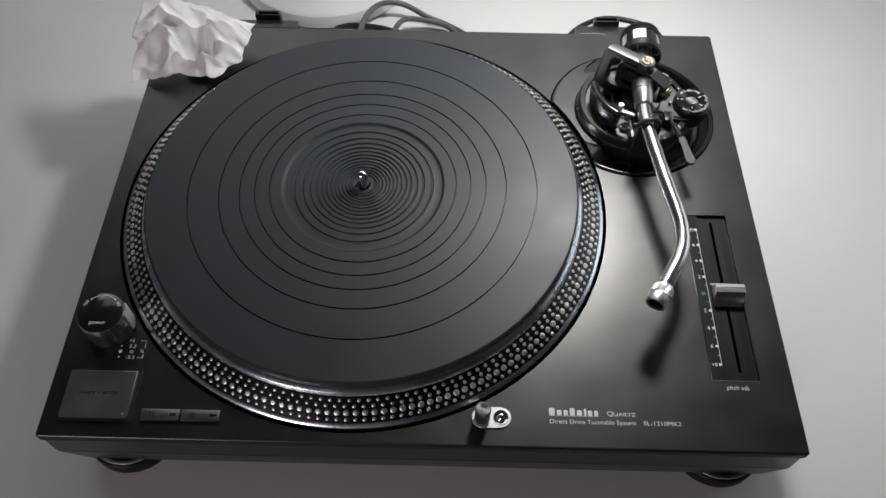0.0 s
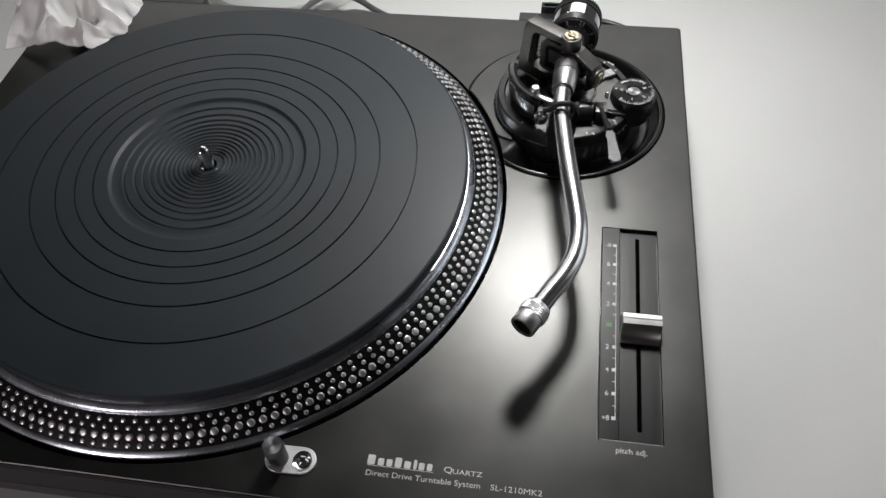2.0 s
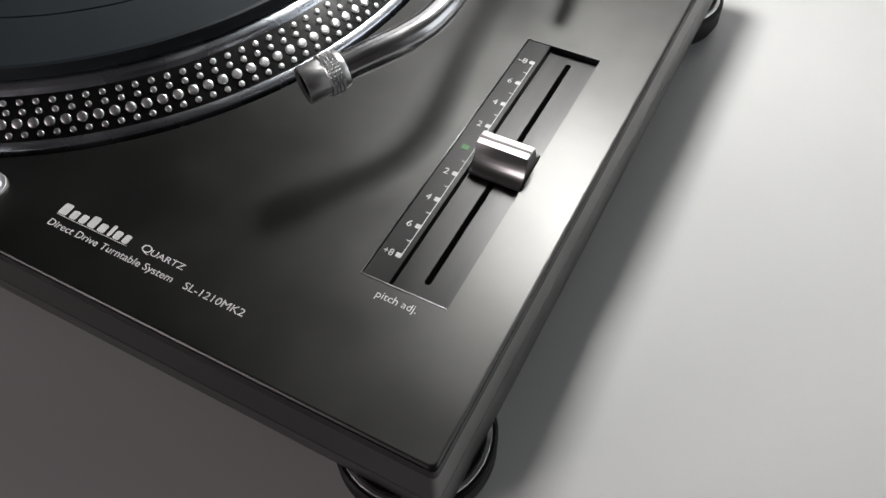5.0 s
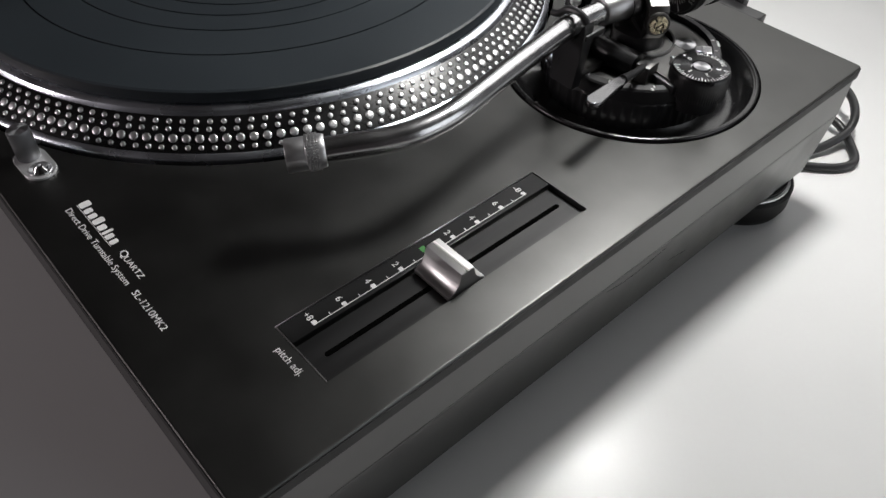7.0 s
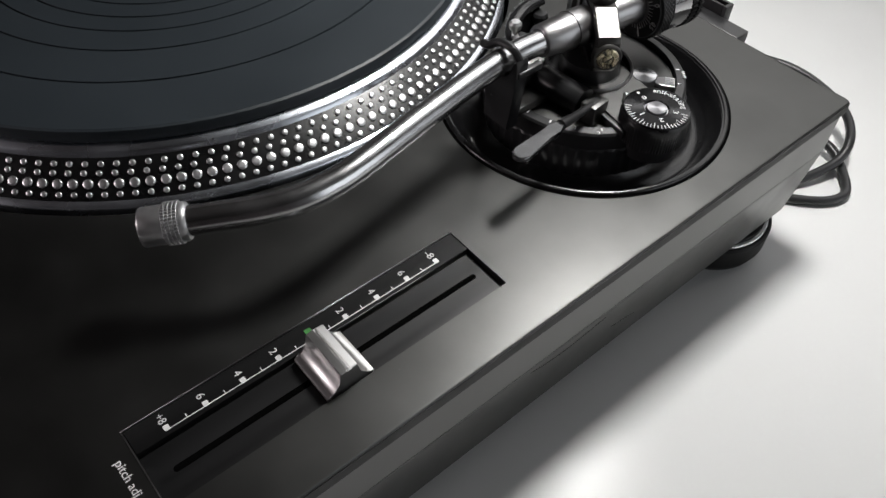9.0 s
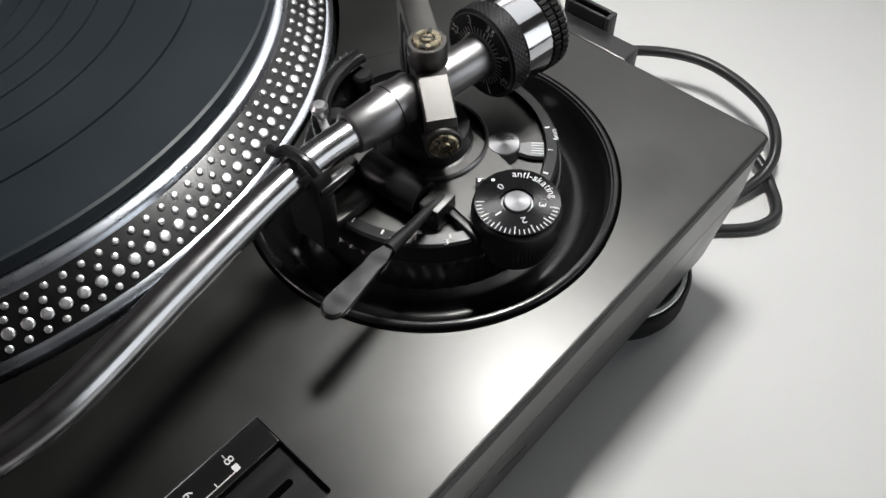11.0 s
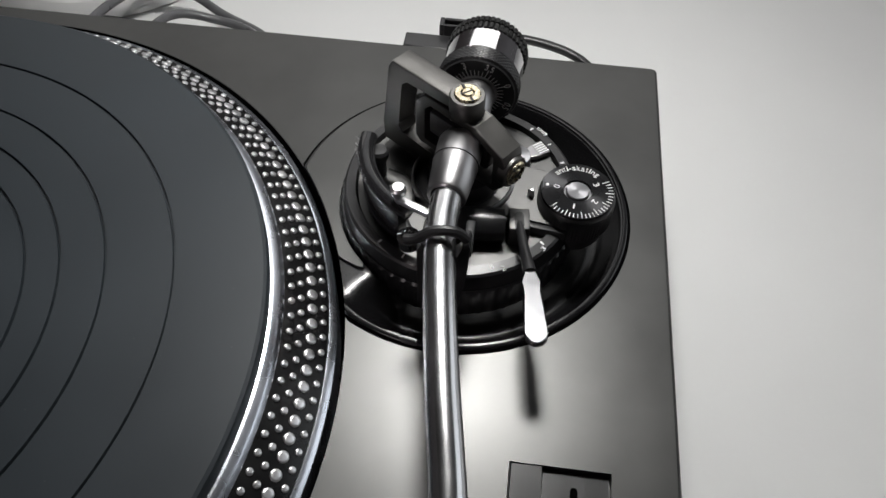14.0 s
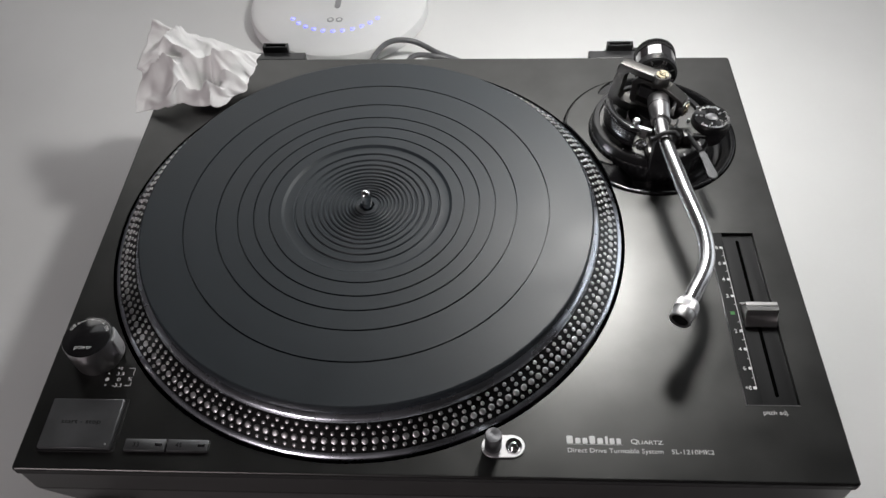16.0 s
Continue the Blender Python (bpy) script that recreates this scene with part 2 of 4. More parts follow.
def letters(text, width, height, m, bm=None, thick=0.00012):
    """Built-in lettering, fitted to a width and a height, its middle at m's origin."""
    data = bpy.data.curves.new("lettering", "FONT")
    data.body, data.resolution_u = text, 3
    data.align_x, data.align_y = "CENTER", "CENTER"
    ob = new("lettering", data)
    bpy.context.view_layer.update()
    mesh = bpy.data.meshes.new_from_object(ob.evaluated_get(bpy.context.evaluated_depsgraph_get()))
    bpy.data.objects.remove(ob)
    bpy.data.curves.remove(data)
    tmp = bmesh.new()
    tmp.from_mesh(mesh)
    bpy.data.meshes.remove(mesh)
    xs, ys = [v.co.x for v in tmp.verts], [v.co.y for v in tmp.verts]
    cx, cy = (min(xs) + max(xs)) / 2, (min(ys) + max(ys)) / 2
    sx, sy = width / (max(xs) - min(xs)), height / (max(ys) - min(ys))
    for v in tmp.verts:
        v.co = Vector(((v.co.x - cx) * sx, (v.co.y - cy) * sy, 0))
    made = bmesh.ops.extrude_face_region(tmp, geom=tmp.faces[:])
    for g in made["geom"]:
        if isinstance(g, bmesh.types.BMVert):
            g.co.z += thick
    tmp.transform(m)
    if bm is None:
        return tmp
    mesh = bpy.data.meshes.new("join")
    tmp.to_mesh(mesh)
    tmp.free()
    bm.from_mesh(mesh)
    bpy.data.meshes.remove(mesh)
    return bm


def cut(ob, cutters):
    """Takes the cutters out of a mesh object for good."""
    tools = []
    for bm in cutters:
        bm.transform(Matrix.Translation(SHIFT - ORIGIN[ob.name]))
        bmesh.ops.recalc_face_normals(bm, faces=bm.faces[:])
        mesh = bpy.data.meshes.new("cutter")
        bm.to_mesh(mesh)
        bm.free()
        t = new("cutter", mesh)
        t.parent = ob.parent
        tools.append(t)
        mod = ob.modifiers.new("cut", "BOOLEAN")
        mod.operation, mod.object, mod.solver = "DIFFERENCE", t, "EXACT"
    bpy.context.view_layer.update()
    mesh = bpy.data.meshes.new_from_object(ob.evaluated_get(bpy.context.evaluated_depsgraph_get()))
    ob.modifiers.clear()
    old, ob.data = ob.data, mesh
    bpy.data.meshes.remove(old)
    mesh.polygons.foreach_set("use_smooth", [True] * len(mesh.polygons))
    mesh.set_sharp_from_angle(angle=radians(35))
    for f in mesh.polygons:
        if len(f.vertices) > 4 or f.area > 4e-5:
            f.use_smooth = False
    for t in tools:
        bpy.data.objects.remove(t)


def flat(x, y, z, turn=0):
    return pose(x, y, z, 0, 0, turn)


# ---- the room and the table ----
def room():
    x0, x1, y0, y1, z0, z1 = -2.0, 2.2, -2.0, 2.0, -0.72, 1.75
    solid("floor", box(x0, x1, y0, y1, z0 - 0.05, z0), FLOOR_WOOD, "brown wooden floor under the table", "floor", "structure")
    solid("ceiling", box(x0, x1, y0, y1, z1, z1 + 0.05), CEILING_DIMMED, "plain ceiling out of view, darkened to dim reflections", "ceiling", "structure")
    # The walls are unseen; their openings stand behind the added fill lights.
    north = box(x0, -1.5, y1, y1 + 0.1, z0, z1)
    box(0.9, x1, y1, y1 + 0.1, z0, z1, bm=north)
    box(-1.5, 0.9, y1, y1 + 0.1, z0, 0.88, bm=north)
    box(-1.5, 0.9, y1, y1 + 0.1, 1.66, z1, bm=north)
    solid("wall_north", north, WALL_PAINT, "plain dim wall out of view with an opening behind a fill light", "wall", "structure")
    east = box(x1, x1 + 0.1, y0, 0.45, z0, z1)
    box(x1, x1 + 0.1, 1.95, y1, z0, z1, bm=east)
    box(x1, x1 + 0.1, 0.45, 1.95, z0, 0.05, bm=east)
    box(x1, x1 + 0.1, 0.45, 1.95, 1.45, z1, bm=east)
    solid("wall_east", east, WALL_PAINT, "plain dim wall out of view with an opening behind a fill light", "wall", "structure")
    solid("wall_west", box(x0 - 0.1, x0, y0, y1, z0, z1), WALL_PAINT, "plain dim painted wall out of view", "wall", "structure")
    south = box(x0, -1.65, y0 - 0.1, y0, z0, z1)
    box(-0.65, x1, y0 - 0.1, y0, z0, z1, bm=south)
    box(-1.65, -0.65, y0 - 0.1, y0, z0, 0.25, bm=south)
    box(-1.65, -0.65, y0 - 0.1, y0, 1.25, z1, bm=south)
    solid("wall_south", south, WALL_PAINT, "plain dim wall out of view with an opening behind a fill light", "wall", "structure")


def table():
    t = thing("table", (0.1, 0.45, -0.72), "white glossy laminate table under the turntable", "table")
    part("tabletop", box(-0.95, 1.05, -0.4, 1.3, TABLE - 0.03, TABLE, 0.002), TABLE_WHITE, t)
    for x in (-0.88, 0.98):
        for y in (-0.33, 1.23):
            part("leg", box(x - 0.025, x + 0.025, y - 0.025, y + 0.025, -0.72, TABLE - 0.03, 0.002), TABLE_WHITE, t)


# Frame for the added overhead fill; unseen.
def ceiling_lamp():
    lamp = thing("ceiling_lamp", (0.0, 1.62, 1.75), "flat oblong white frame of an added overhead fill light", "lamp")
    part("frame", box(-1.12, 1.12, 1.30, 1.94, 1.715, 1.75, 0.004), LAMP_WHITE, lamp)


room()
table()
ceiling_lamp()

# ---- the turntable ----
LEFT, RIGHT, DEPTH = -0.2266, 0.2279, 0.3550
PX, PY = -0.0453, 0.1760          # the platter's axis
WELL = 0.1698                     # radius of the black well round the platter
TX, TY = 0.1535, 0.2625           # the tonearm's axis, before SHIFT
ARM_PLACE = Vector((-0.0012, 0.0037, 0))
deck = thing("turntable", (0, 0.176, TABLE), "black direct-drive turntable with a silver S-shaped tonearm", "turntable")


def rounded(x0, x1, y0, y1, r, n=5):
    return (arc(x1 - r, y0 + r, r, -90, 0, n) + arc(x1 - r, y1 - r, r, 0, 90, n) + arc(x0 + r, y1 - r, r, 90, 180, n) + arc(x0 + r, y0 + r, r, 180, 270, n))


def skirt(steps, r, closed=True):
    """The deck's outline stacked up in steps of inset, height and further inset at the front and at the right, closed above and below."""
    bm = bmesh.new()
    loops = []
    for d, z, *more in steps:
        front, right = more or (0, 0)
        loops.append([bm.verts.new((x, y, z)) for x, y in rounded(LEFT + d, RIGHT - d - right, d + front, DEPTH - d, r)])
    for a, b in zip(loops, loops[1:]):
        for i in range(len(a)):
            j = (i + 1) % len(a)
            bm.faces.new((a[i], a[j], b[j], b[i]))
    if closed:
        bm.faces.new(loops[0])
        bm.faces.new(loops[-1][::-1])
    return bm


def chassis():
    plate = part("top_plate", skirt(((0.0030, 0.0640), (0.0030, 0.0835), (0.0004, 0.0842), (0, 0.0845), (0, 0.0894), (0.0004, 0.0899), (0.0009, DECK)), 0.0020), DECK_PAINT, deck, "black fine-textured painted plate", 50)
    # Black band that paints the thin line of shade round the plate's edge.
    part("edge_shade", skirt(((0.0014, 0.0838), (-0.0003, 0.0840), (-0.0003, 0.0888), (0.0014, 0.0890)), 0.0020, False), BLACK_MATT, deck, "matt black band for the shade along the top plate's edge")
    part("side_panel", skirt(((0.0006, 0.0625), (0.0006, 0.0836), (0.0014, 0.0840)), 0.0020, False), SIDE_PAINT, deck, "smooth dark painted side panel")
    cut(plate, [box(0.1780, 0.2079, 0.0447, 0.1706, 0.0865, 0.1), lathe([(0, 0.07), (0.0608, 0.07), (0.0608, 0.1), (0, 0.1)], (TX + ARM_PLACE.x, TY + ARM_PLACE.y, 0), 96),
                lathe([(0, 0.0700), (WELL, 0.0700), (WELL, 0.1), (0, 0.1)], (PX, PY, 0), 256)])
    part("platter_well", lathe([(0.1500, 0.0704), (WELL - 0.0002, 0.0704), (WELL - 0.0001, 0.0897)], (PX, PY, 0), 256), SLOT_BLACK, deck, "black round gap about the platter", smooth=50)
    part("base", skirt(((0.0006, 0.0622), (0.0006, 0.0605), (0.0062, 0.0262, 0.0018, -0.0030), (0.0076, 0.0245, 0.0018, -0.0030)), 0.003), BASE_PAINT, deck, "dark satin painted base that tapers inwards")
    for line in (((0.168, 0.0590), (0.178, 0.0566), (0.190, 0.0560), (0.200, 0.0572), (0.208, 0.0582)), ((0.216, 0.0440), (0.223, 0.0424), (0.231, 0.0405))):
        pts = [(RIGHT - 0.0006 - 0.0026 * (0.0605 - z) / 0.0343, y, z) for y, z in line]
        part("scratch", tube(spline(pts, 6), 0.00014, 6), BLACK_MATT, deck, "fine dark scratch in the paint")
    for x in (-0.200, 0.200):
        for y in (0.033, 0.324):
            foot = part("foot", lathe([(0, TABLE), (0.026, TABLE), (0.0285, TABLE + 0.002), (0.030, TABLE + 0.006), (0.030, TABLE + 0.0155), (0.0290, TABLE + 0.0166), (0, TABLE + 0.0166)], (x, y, 0), 48), FOOT_RUBBER, deck, "round black rubber foot")
            part("ring", lathe([(0.0262, TABLE + 0.0165), (0.0277, TABLE + 0.0165), (0.0279, TABLE + 0.0171), (0.0276, TABLE + 0.0178), (0.0262, TABLE + 0.0178)], (x, y, 0), 48), ALUMINIUM, foot, "thin silver ring")
            part("foot_stem", lathe([(0, TABLE + 0.0166), (0.0261, TABLE + 0.0166), (0.0261, 0.0250), (0, 0.0250)], (x, y, 0), 32), FOOT_RUBBER, deck)


def hinges():
    for c in (-0.142, 0.1425):
        h = part("hinge", box(c - 0.0255, c + 0.0255, DEPTH + 0.0002, DEPTH + 0.010, 0.064, 0.0895, 0.0008), BLACK_SATIN, deck, "black plastic dust-cover hinge socket")
        bm = box(c - 0.0105, c - 0.0085, DEPTH + 0.0102, DEPTH + 0.0160, 0.062, 0.0945, 0.0004)
        box(c + 0.0085, c + 0.0105, DEPTH + 0.0102, DEPTH + 0.0160, 0.062, 0.0945, 0.0004, bm)
        box(c - 0.0085, c + 0.0085, DEPTH + 0.0144, DEPTH + 0.0160, 0.062, 0.0945, 0.0004, bm)
        box(c - 0.0085, c + 0.0085, DEPTH + 0.0102, DEPTH + 0.0115, 0.062, 0.0945, 0.0004, bm)
        box(c - 0.0085, c + 0.0085, DEPTH + 0.0115, DEPTH + 0.0144, 0.062, 0.072, 0, bm)
        part("socket", bm, BLACK_SATIN, h)


BAND = ((0.1518, 0.1016), (0.1646, 0.0926))     # the dotted slope, top and foot


def platter():
    body = part("platter", lathe([(0, 0.0760), (0.1668, 0.0760), (0.1674, 0.0764), (0.1675, 0.0904), (0.1672, 0.0910), (0.1652, 0.0922), (0.1649, 0.0923), (0.1646, 0.0921)], (PX, PY, 0), 256), RIM_METAL, deck, "polished aluminium platter with a dotted strobe edge")
    part("strobe_band", lathe([(0.1646, 0.0921), *BAND[::-1], (0.1516, 0.1017)], (PX, PY, 0), 256), STROBE_PIT, body, "black sloping strobe band")
    part("rim", lathe([(0.1516, 0.1017), (0.1515, 0.1020), (0.1506, 0.1035), (0.1504, 0.1037), (0.1486, 0.1047), (0.1481, 0.1049), (0, 0.1046)], (PX, PY, 0), 256), RIM_METAL, body, "polished bevelled rim")
    part("spindle", lathe([(0.0036, 0.105), (0.0036, 0.1195), (0.0034, 0.1212), (0.0026, 0.1226), (0.0014, 0.1234), (0, 0.1236)], (PX, PY, 0), 32), CHROME, deck, "chrome centre spindle")
    return body


GROOVES = (0.1190, 0.0980, 0.0842, 0.0738, 0.0638)
RINGS = (0.0475, 0.0415, 0.0368, 0.0328, 0.0293, 0.0261, 0.0231, 0.0203, 0.0177, 0.0152, 0.0128, 0.0105, 0.0083)


def record_mat():
    top = 0.1110
    prof = [(0.0050, 0.1051), (0.1472, 0.1051), (0.1478, 0.1058), (0.1478, 0.1090), (0.1474, 0.1104), (0.1464, top)]
    for r in GROOVES:
        prof += [(r + 0.0005, top), (r + 0.0003, top - 0.0012), (r - 0.0003, top - 0.0012), (r - 0.0005, top)]
    prof += [(0.0560, top), (0.0543, top - 0.0014), (0.0533, top - 0.0016)]
    for r in RINGS:
        prof += [(r + 0.0011, top - 0.0011), (r + 0.0003, top - 0.0020), (r - 0.0003, top - 0.0020), (r - 0.0009, top - 0.0012)]
    prof += [(0.0050, top - 0.0012), (0.0046, top - 0.0018), (0.0050, 0.1051)]
    solid("record_mat", lathe(prof, (PX, PY, 0), 160), MAT_RUBBER, "dark grey grooved rubber mat lying on the platter", "turntable mat", smooth=28)


def lettering_on_deck():
    z = DECK + 0.00003
    x = 0.0767
    mark = part("maker_mark", prism(rounded(0.0767, 0.1067, 0.01985, 0.02005, 0.00008, 2), z, z + 0.00012), PRINT_WHITE, deck, "white printed blocks of the maker's mark")
    for w, h in ((0.0042, 0.0046), (0.0034, 0.0034), (0.0032, 0.0034), (0.0037, 0.0046), (0.0037, 0.0034), (0.0018, 0.0046), (0.0032, 0.0034), (0.0029, 0.0034)):
        part("mark_block", prism(rounded(x, x + 0.82 * w, 0.0203, 0.0203 + h, 0.0007, 3), z, z + 0.00012), PRINT_WHITE, mark)
        x += w + 0.00055
    part("lettering", letters("UARTZ", 0.0132, 0.0022, flat(0.1220, 0.0216, z), letters("Q", 0.0038, 0.0033, flat(0.1133, 0.0218, z))), PRINT_WHITE, deck, "white printed word")
    part("lettering", letters("Direct Drive Turntable System", 0.0512, 0.0034, flat(0.1026, 0.0161, z)), PRINT_WHITE, deck, "white printed words")
    part("lettering", letters("SL-1210MK2", 0.0225, 0.0026, flat(0.1440, 0.0165, z)), PRINT_WHITE, deck, "white printed words")
    part("lettering", letters("pitch adj.", 0.0138, 0.0034, flat(0.1934, 0.0402, z)), PRINT_WHITE, deck, "white printed words")
    s = bmesh.new()
    for k, (d, t, r) in enumerate(((0.00055, "+6", 0), (0.00055, "3.3", 0), (0.0012, "0", 0), (0.00055, "-3.3", 0))):
        y = 0.0632 - 0.0038 * k
        lathe([(0, z), (d, z), (d, z + 0.00012), (0, z + 0.00012)], (-0.1898, y, 0), 14, s)
        letters(t, 0.0011 * len(t) + 0.0009, 0.0022, flat(-0.1828 if k else -0.184, y, z), s)
    letters("%", 0.0024, 0.0022, flat(-0.1762, 0.0560, z), s)
    for a, b, c, d in ((-0.1785, -0.1748, 0.0630, 0.0634), (-0.1752, -0.1748, 0.0585, 0.0630), (-0.1752, -0.1748, 0.0518, 0.0540), (-0.1785, -0.1748, 0.0514, 0.0518)):
        box(a, b, c, d, z, z + 0.00012, 0, s)
    part("strobe_legend", s, PRINT_WHITE, deck, "white printed strobe percentages")


def front_controls():
    part("button_well", box(-0.2165, -0.1722, 0.0103, 0.0425, DECK - 0.001, DECK + 0.0004, 0.0003), BLACK_MATT, deck)
    b = part("start_stop_button", box(-0.2150, -0.1738, 0.0112, 0.0412, DECK + 0.0002, DECK + 0.0036, 0.0007), BUTTON_GREY, deck, "square dark grey metal start and stop button")
    part("lettering", letters("start - stop", 0.0225, 0.0030, flat(-0.1945, 0.0262, DECK + 0.0036)), BLACK_SATIN, b, "dark printed words")
    part("indicator", lathe([(0, DECK + 0.0035), (0.0006, DECK + 0.0035), (0.0005, DECK + 0.0039), (0, DECK + 0.0040)], (-0.1768, 0.0135, 0), 14), ALUMINIUM, b)
    for x, t in ((-0.1667, "33"), (-0.1427, "45")):
        k = part("speed_button", box(x, x + 0.0230, 0.0110, 0.0178, DECK - 0.001, DECK + 0.0022, 0.0005), BUTTON_GREY, deck, "small grey metal speed button")
        part("lettering", letters(t, 0.0036, 0.0028, flat(x + 0.0065, 0.0144, DECK + 0.0022)), BLACK_SATIN, k)
        part("indicator", box(x + 0.0172, x + 0.0212, 0.0135, 0.0152, DECK + 0.0018, DECK + 0.0024, 0.0002), BLACK_GLOSS, k, "small dark indicator window")
    # power switch and strobe lamp
    kx, ky = -0.1996, 0.0722
    k = part("power_knob", lathe([(0, DECK - 0.001), (0.0143, DECK - 0.001), (0.0143, DECK + 0.0194), (0.0140, DECK + 0.0200)], (kx, ky, 0), 64), SLEEVE_METAL, deck, "round satin metal power switch with a black top")
    part("knob_top", lathe([(0.0140, DECK + 0.0200), (0.0130, DECK + 0.0206), (0, DECK + 0.0206)], (kx, ky, 0), 64), BLACK_GLOSS, k, "glossy black top")
    zt = DECK + 0.0206
    t = letters("power", 0.0098, 0.0026, flat(kx + 0.0004, ky - 0.0080, zt))
    letters("off", 0.0044, 0.0024, flat(kx - 0.0100, ky + 0.0062, zt, 52), t)
    letters("on", 0.0036, 0.0020, flat(kx + 0.0102, ky + 0.0058, zt, -58), t)
    prism(arc(kx, ky, 0.0118, 128, 52, 16) + arc(kx, ky, 0.0114, 52, 128, 16), zt, zt + 0.00012, bm=t)
    for a in (130, 90, 50):
        px, py = kx + 0.0116 * math.cos(radians(a)), ky + 0.0116 * math.sin(radians(a))
        prism([(px + 0.0009 * math.cos(radians(a + q)), py + 0.0009 * math.sin(radians(a + q))) for q in (0, 120, 240)], zt, zt + 0.00014, bm=t)
    part("lettering", t, PRINT_WHITE, k, "white printed words and arc")
    m = pose(kx, ky, 0, 0, 0, 14)
    part("strobe_lens", prism([(0.0125, -0.0052), (0.0146, -0.0050), (0.0154, -0.0028), (0.0157, 0), (0.0154, 0.0028), (0.0146, 0.0050), (0.0125, 0.0052)], DECK + 0.0010, DECK + 0.0184, 0.0006, m=m), LENS_GREY, k, "pale frosted strobe window")
    # pop-up stylus lamp
    lx, ly = 0.0366, 0.0176
    plate = part("light_plate", prism(arc(lx + 0.0110, ly + 0.0002, 0.0064, -90, 90, 14) + arc(lx, ly, 0.0064, 90, 270, 14), DECK - 0.0005, DECK + 0.0010, 0.0004), LIGHT_PLATE, deck, "satin silver oblong plate of the stylus lamp")
    turned(part("stylus_light", lathe([(0, DECK + 0.001), (0.0046, DECK + 0.001), (0.0046, DECK + 0.0142), (0.0042, DECK + 0.0149), (0.0012, DECK + 0.0150), (0, DECK + 0.0147)], (lx, ly, 0), 40), TURNED, deck, "round raised satin stylus lamp"), lx, ly, DECK)
    part("light_button", lathe([(0.0046, DECK + 0.0009), (0.0044, DECK + 0.0016), (0.0036, DECK + 0.0013), (0.0030, DECK + 0.0011), (0.0015, DECK + 0.0030), (0, DECK + 0.0034)], (lx + 0.0112, ly + 0.0002, 0), 32), CHROME, plate, "small chrome push button")


def pitch_control():
    x0, x1, y0, y1 = 0.1780, 0.2079, 0.0447, 0.1706
    trim = part("pitch_frame", box(x0 + 0.0001, x0 + 0.0005, y0, y1, 0.0866, DECK + 0.0002), SLEEVE_METAL, deck, "thin bright edge round the pitch slider")
    part("edge", box(x0 + 0.0006, x1 - 0.0001, y0 + 0.0001, y0 + 0.0005, 0.0866, DECK + 0.0002), SLEEVE_METAL, trim)
    strip = part("scale_strip", box(x0 + 0.0006, 0.1878, y0 + 0.0007, y1 - 0.0003, 0.0866, DECK - 0.0001, 0.0002), BRUSHED_BLACK, deck, "brushed black scale strip")
    track = part("fader_track", box(0.1882, x1 - 0.0004, y0 + 0.0007, y1 - 0.0003, 0.0862, 0.0876), BRUSHED_GREY, deck, "recessed brushed black slider track")
    part("slot", prism(arc(0.1974, 0.0526, 0.0011, 180, 360, 8) + arc(0.1974, 0.1648, 0.0011, 0, 180, 8), 0.0860, 0.08765), SLOT_BLACK, track, "narrow black slider slot")
    s = bmesh.new()
    z = DECK - 0.00008
    mid, step = 0.1070, 0.01275
    box(0.18585, 0.18615, mid - 4 * step, mid + 4 * step, z, z + 0.0001, 0, s)
    for k in range(-8, 9):
        y = mid + k * step / 2
        if k % 2 == 0 and k:
            prism(rounded(0.1842, 0.18625, y - 0.0009, y + 0.0009, 0.0004, 3), z, z + 0.00012, bm=s)
            n = abs(k)
            name = str(n) if n < 8 else ("-8" if k > 0 else "+8")
            letters(name, 0.0017 * len(name), 0.0026, flat(0.1820 - 0.0004 * (len(name) - 1), y, z), s)
        elif k % 2:
            box(0.18455, 0.18585, y - 0.00015, y + 0.00015, z, z + 0.0001, 0, s)
    part("scale_print", s, PRINT_WHITE, strip, "white printed pitch scale")
    part("zero_mark", box(0.1814, 0.1840, mid - 0.0011, mid + 0.0011, z, z + 0.00014), PRINT_GREEN, strip, "green zero mark")
    prof = [(-0.0098, 0.0), (-0.0098, 0.0012), (-0.0090, 0.0016)]
    prof += [(-0.0090 + 0.0052 * math.sin(radians(a)), 0.0092 - 0.0076 * math.cos(radians(a))) for a in (12, 24, 36, 48, 60, 72, 84)]
    prof += [(-0.0034, 0.0103), (-0.0008, 0.0106), (-0.0003, 0.0097), (0.0003, 0.0097), (0.0008, 0.0106), (0.0034, 0.0103)]
    prof += [(0.0090 - 0.0052 * math.sin(radians(a)), 0.0092 - 0.0076 * math.cos(radians(a))) for a in (84, 72, 60, 48, 36, 24, 12)]
    prof += [(0.0090, 0.0016), (0.0098, 0.0012), (0.0098, 0.0)]
    m = Matrix.Translation((0.1884, 0.1064, 0.0886)) @ Matrix.Diagonal((1, 0.89, 0.96, 1)) @ Matrix(((0, 0, 1, 0), (1, 0, 0, 0), (0, 1, 0, 0), (0, 0, 0, 1)))
    part("fader_knob", prism(prof, 0, 0.0190, 0.0004, m=m), KNOB_METAL, deck, "satin silver saddle-shaped slider knob", smooth=25)


# ---- the tonearm ----
def clear_of_well(bm):
    """Draws all that reaches over the platter's well back to the well's edge."""
    cx, cy = PX - SHIFT.x, PY - SHIFT.y
    for v in bm.verts:
        dx, dy = v.co.x - cx, v.co.y - cy
        d = math.hypot(dx, dy)
        if d < WELL:
            v.co.x, v.co.y = cx + dx * WELL / d, cy + dy * WELL / d
    return bm


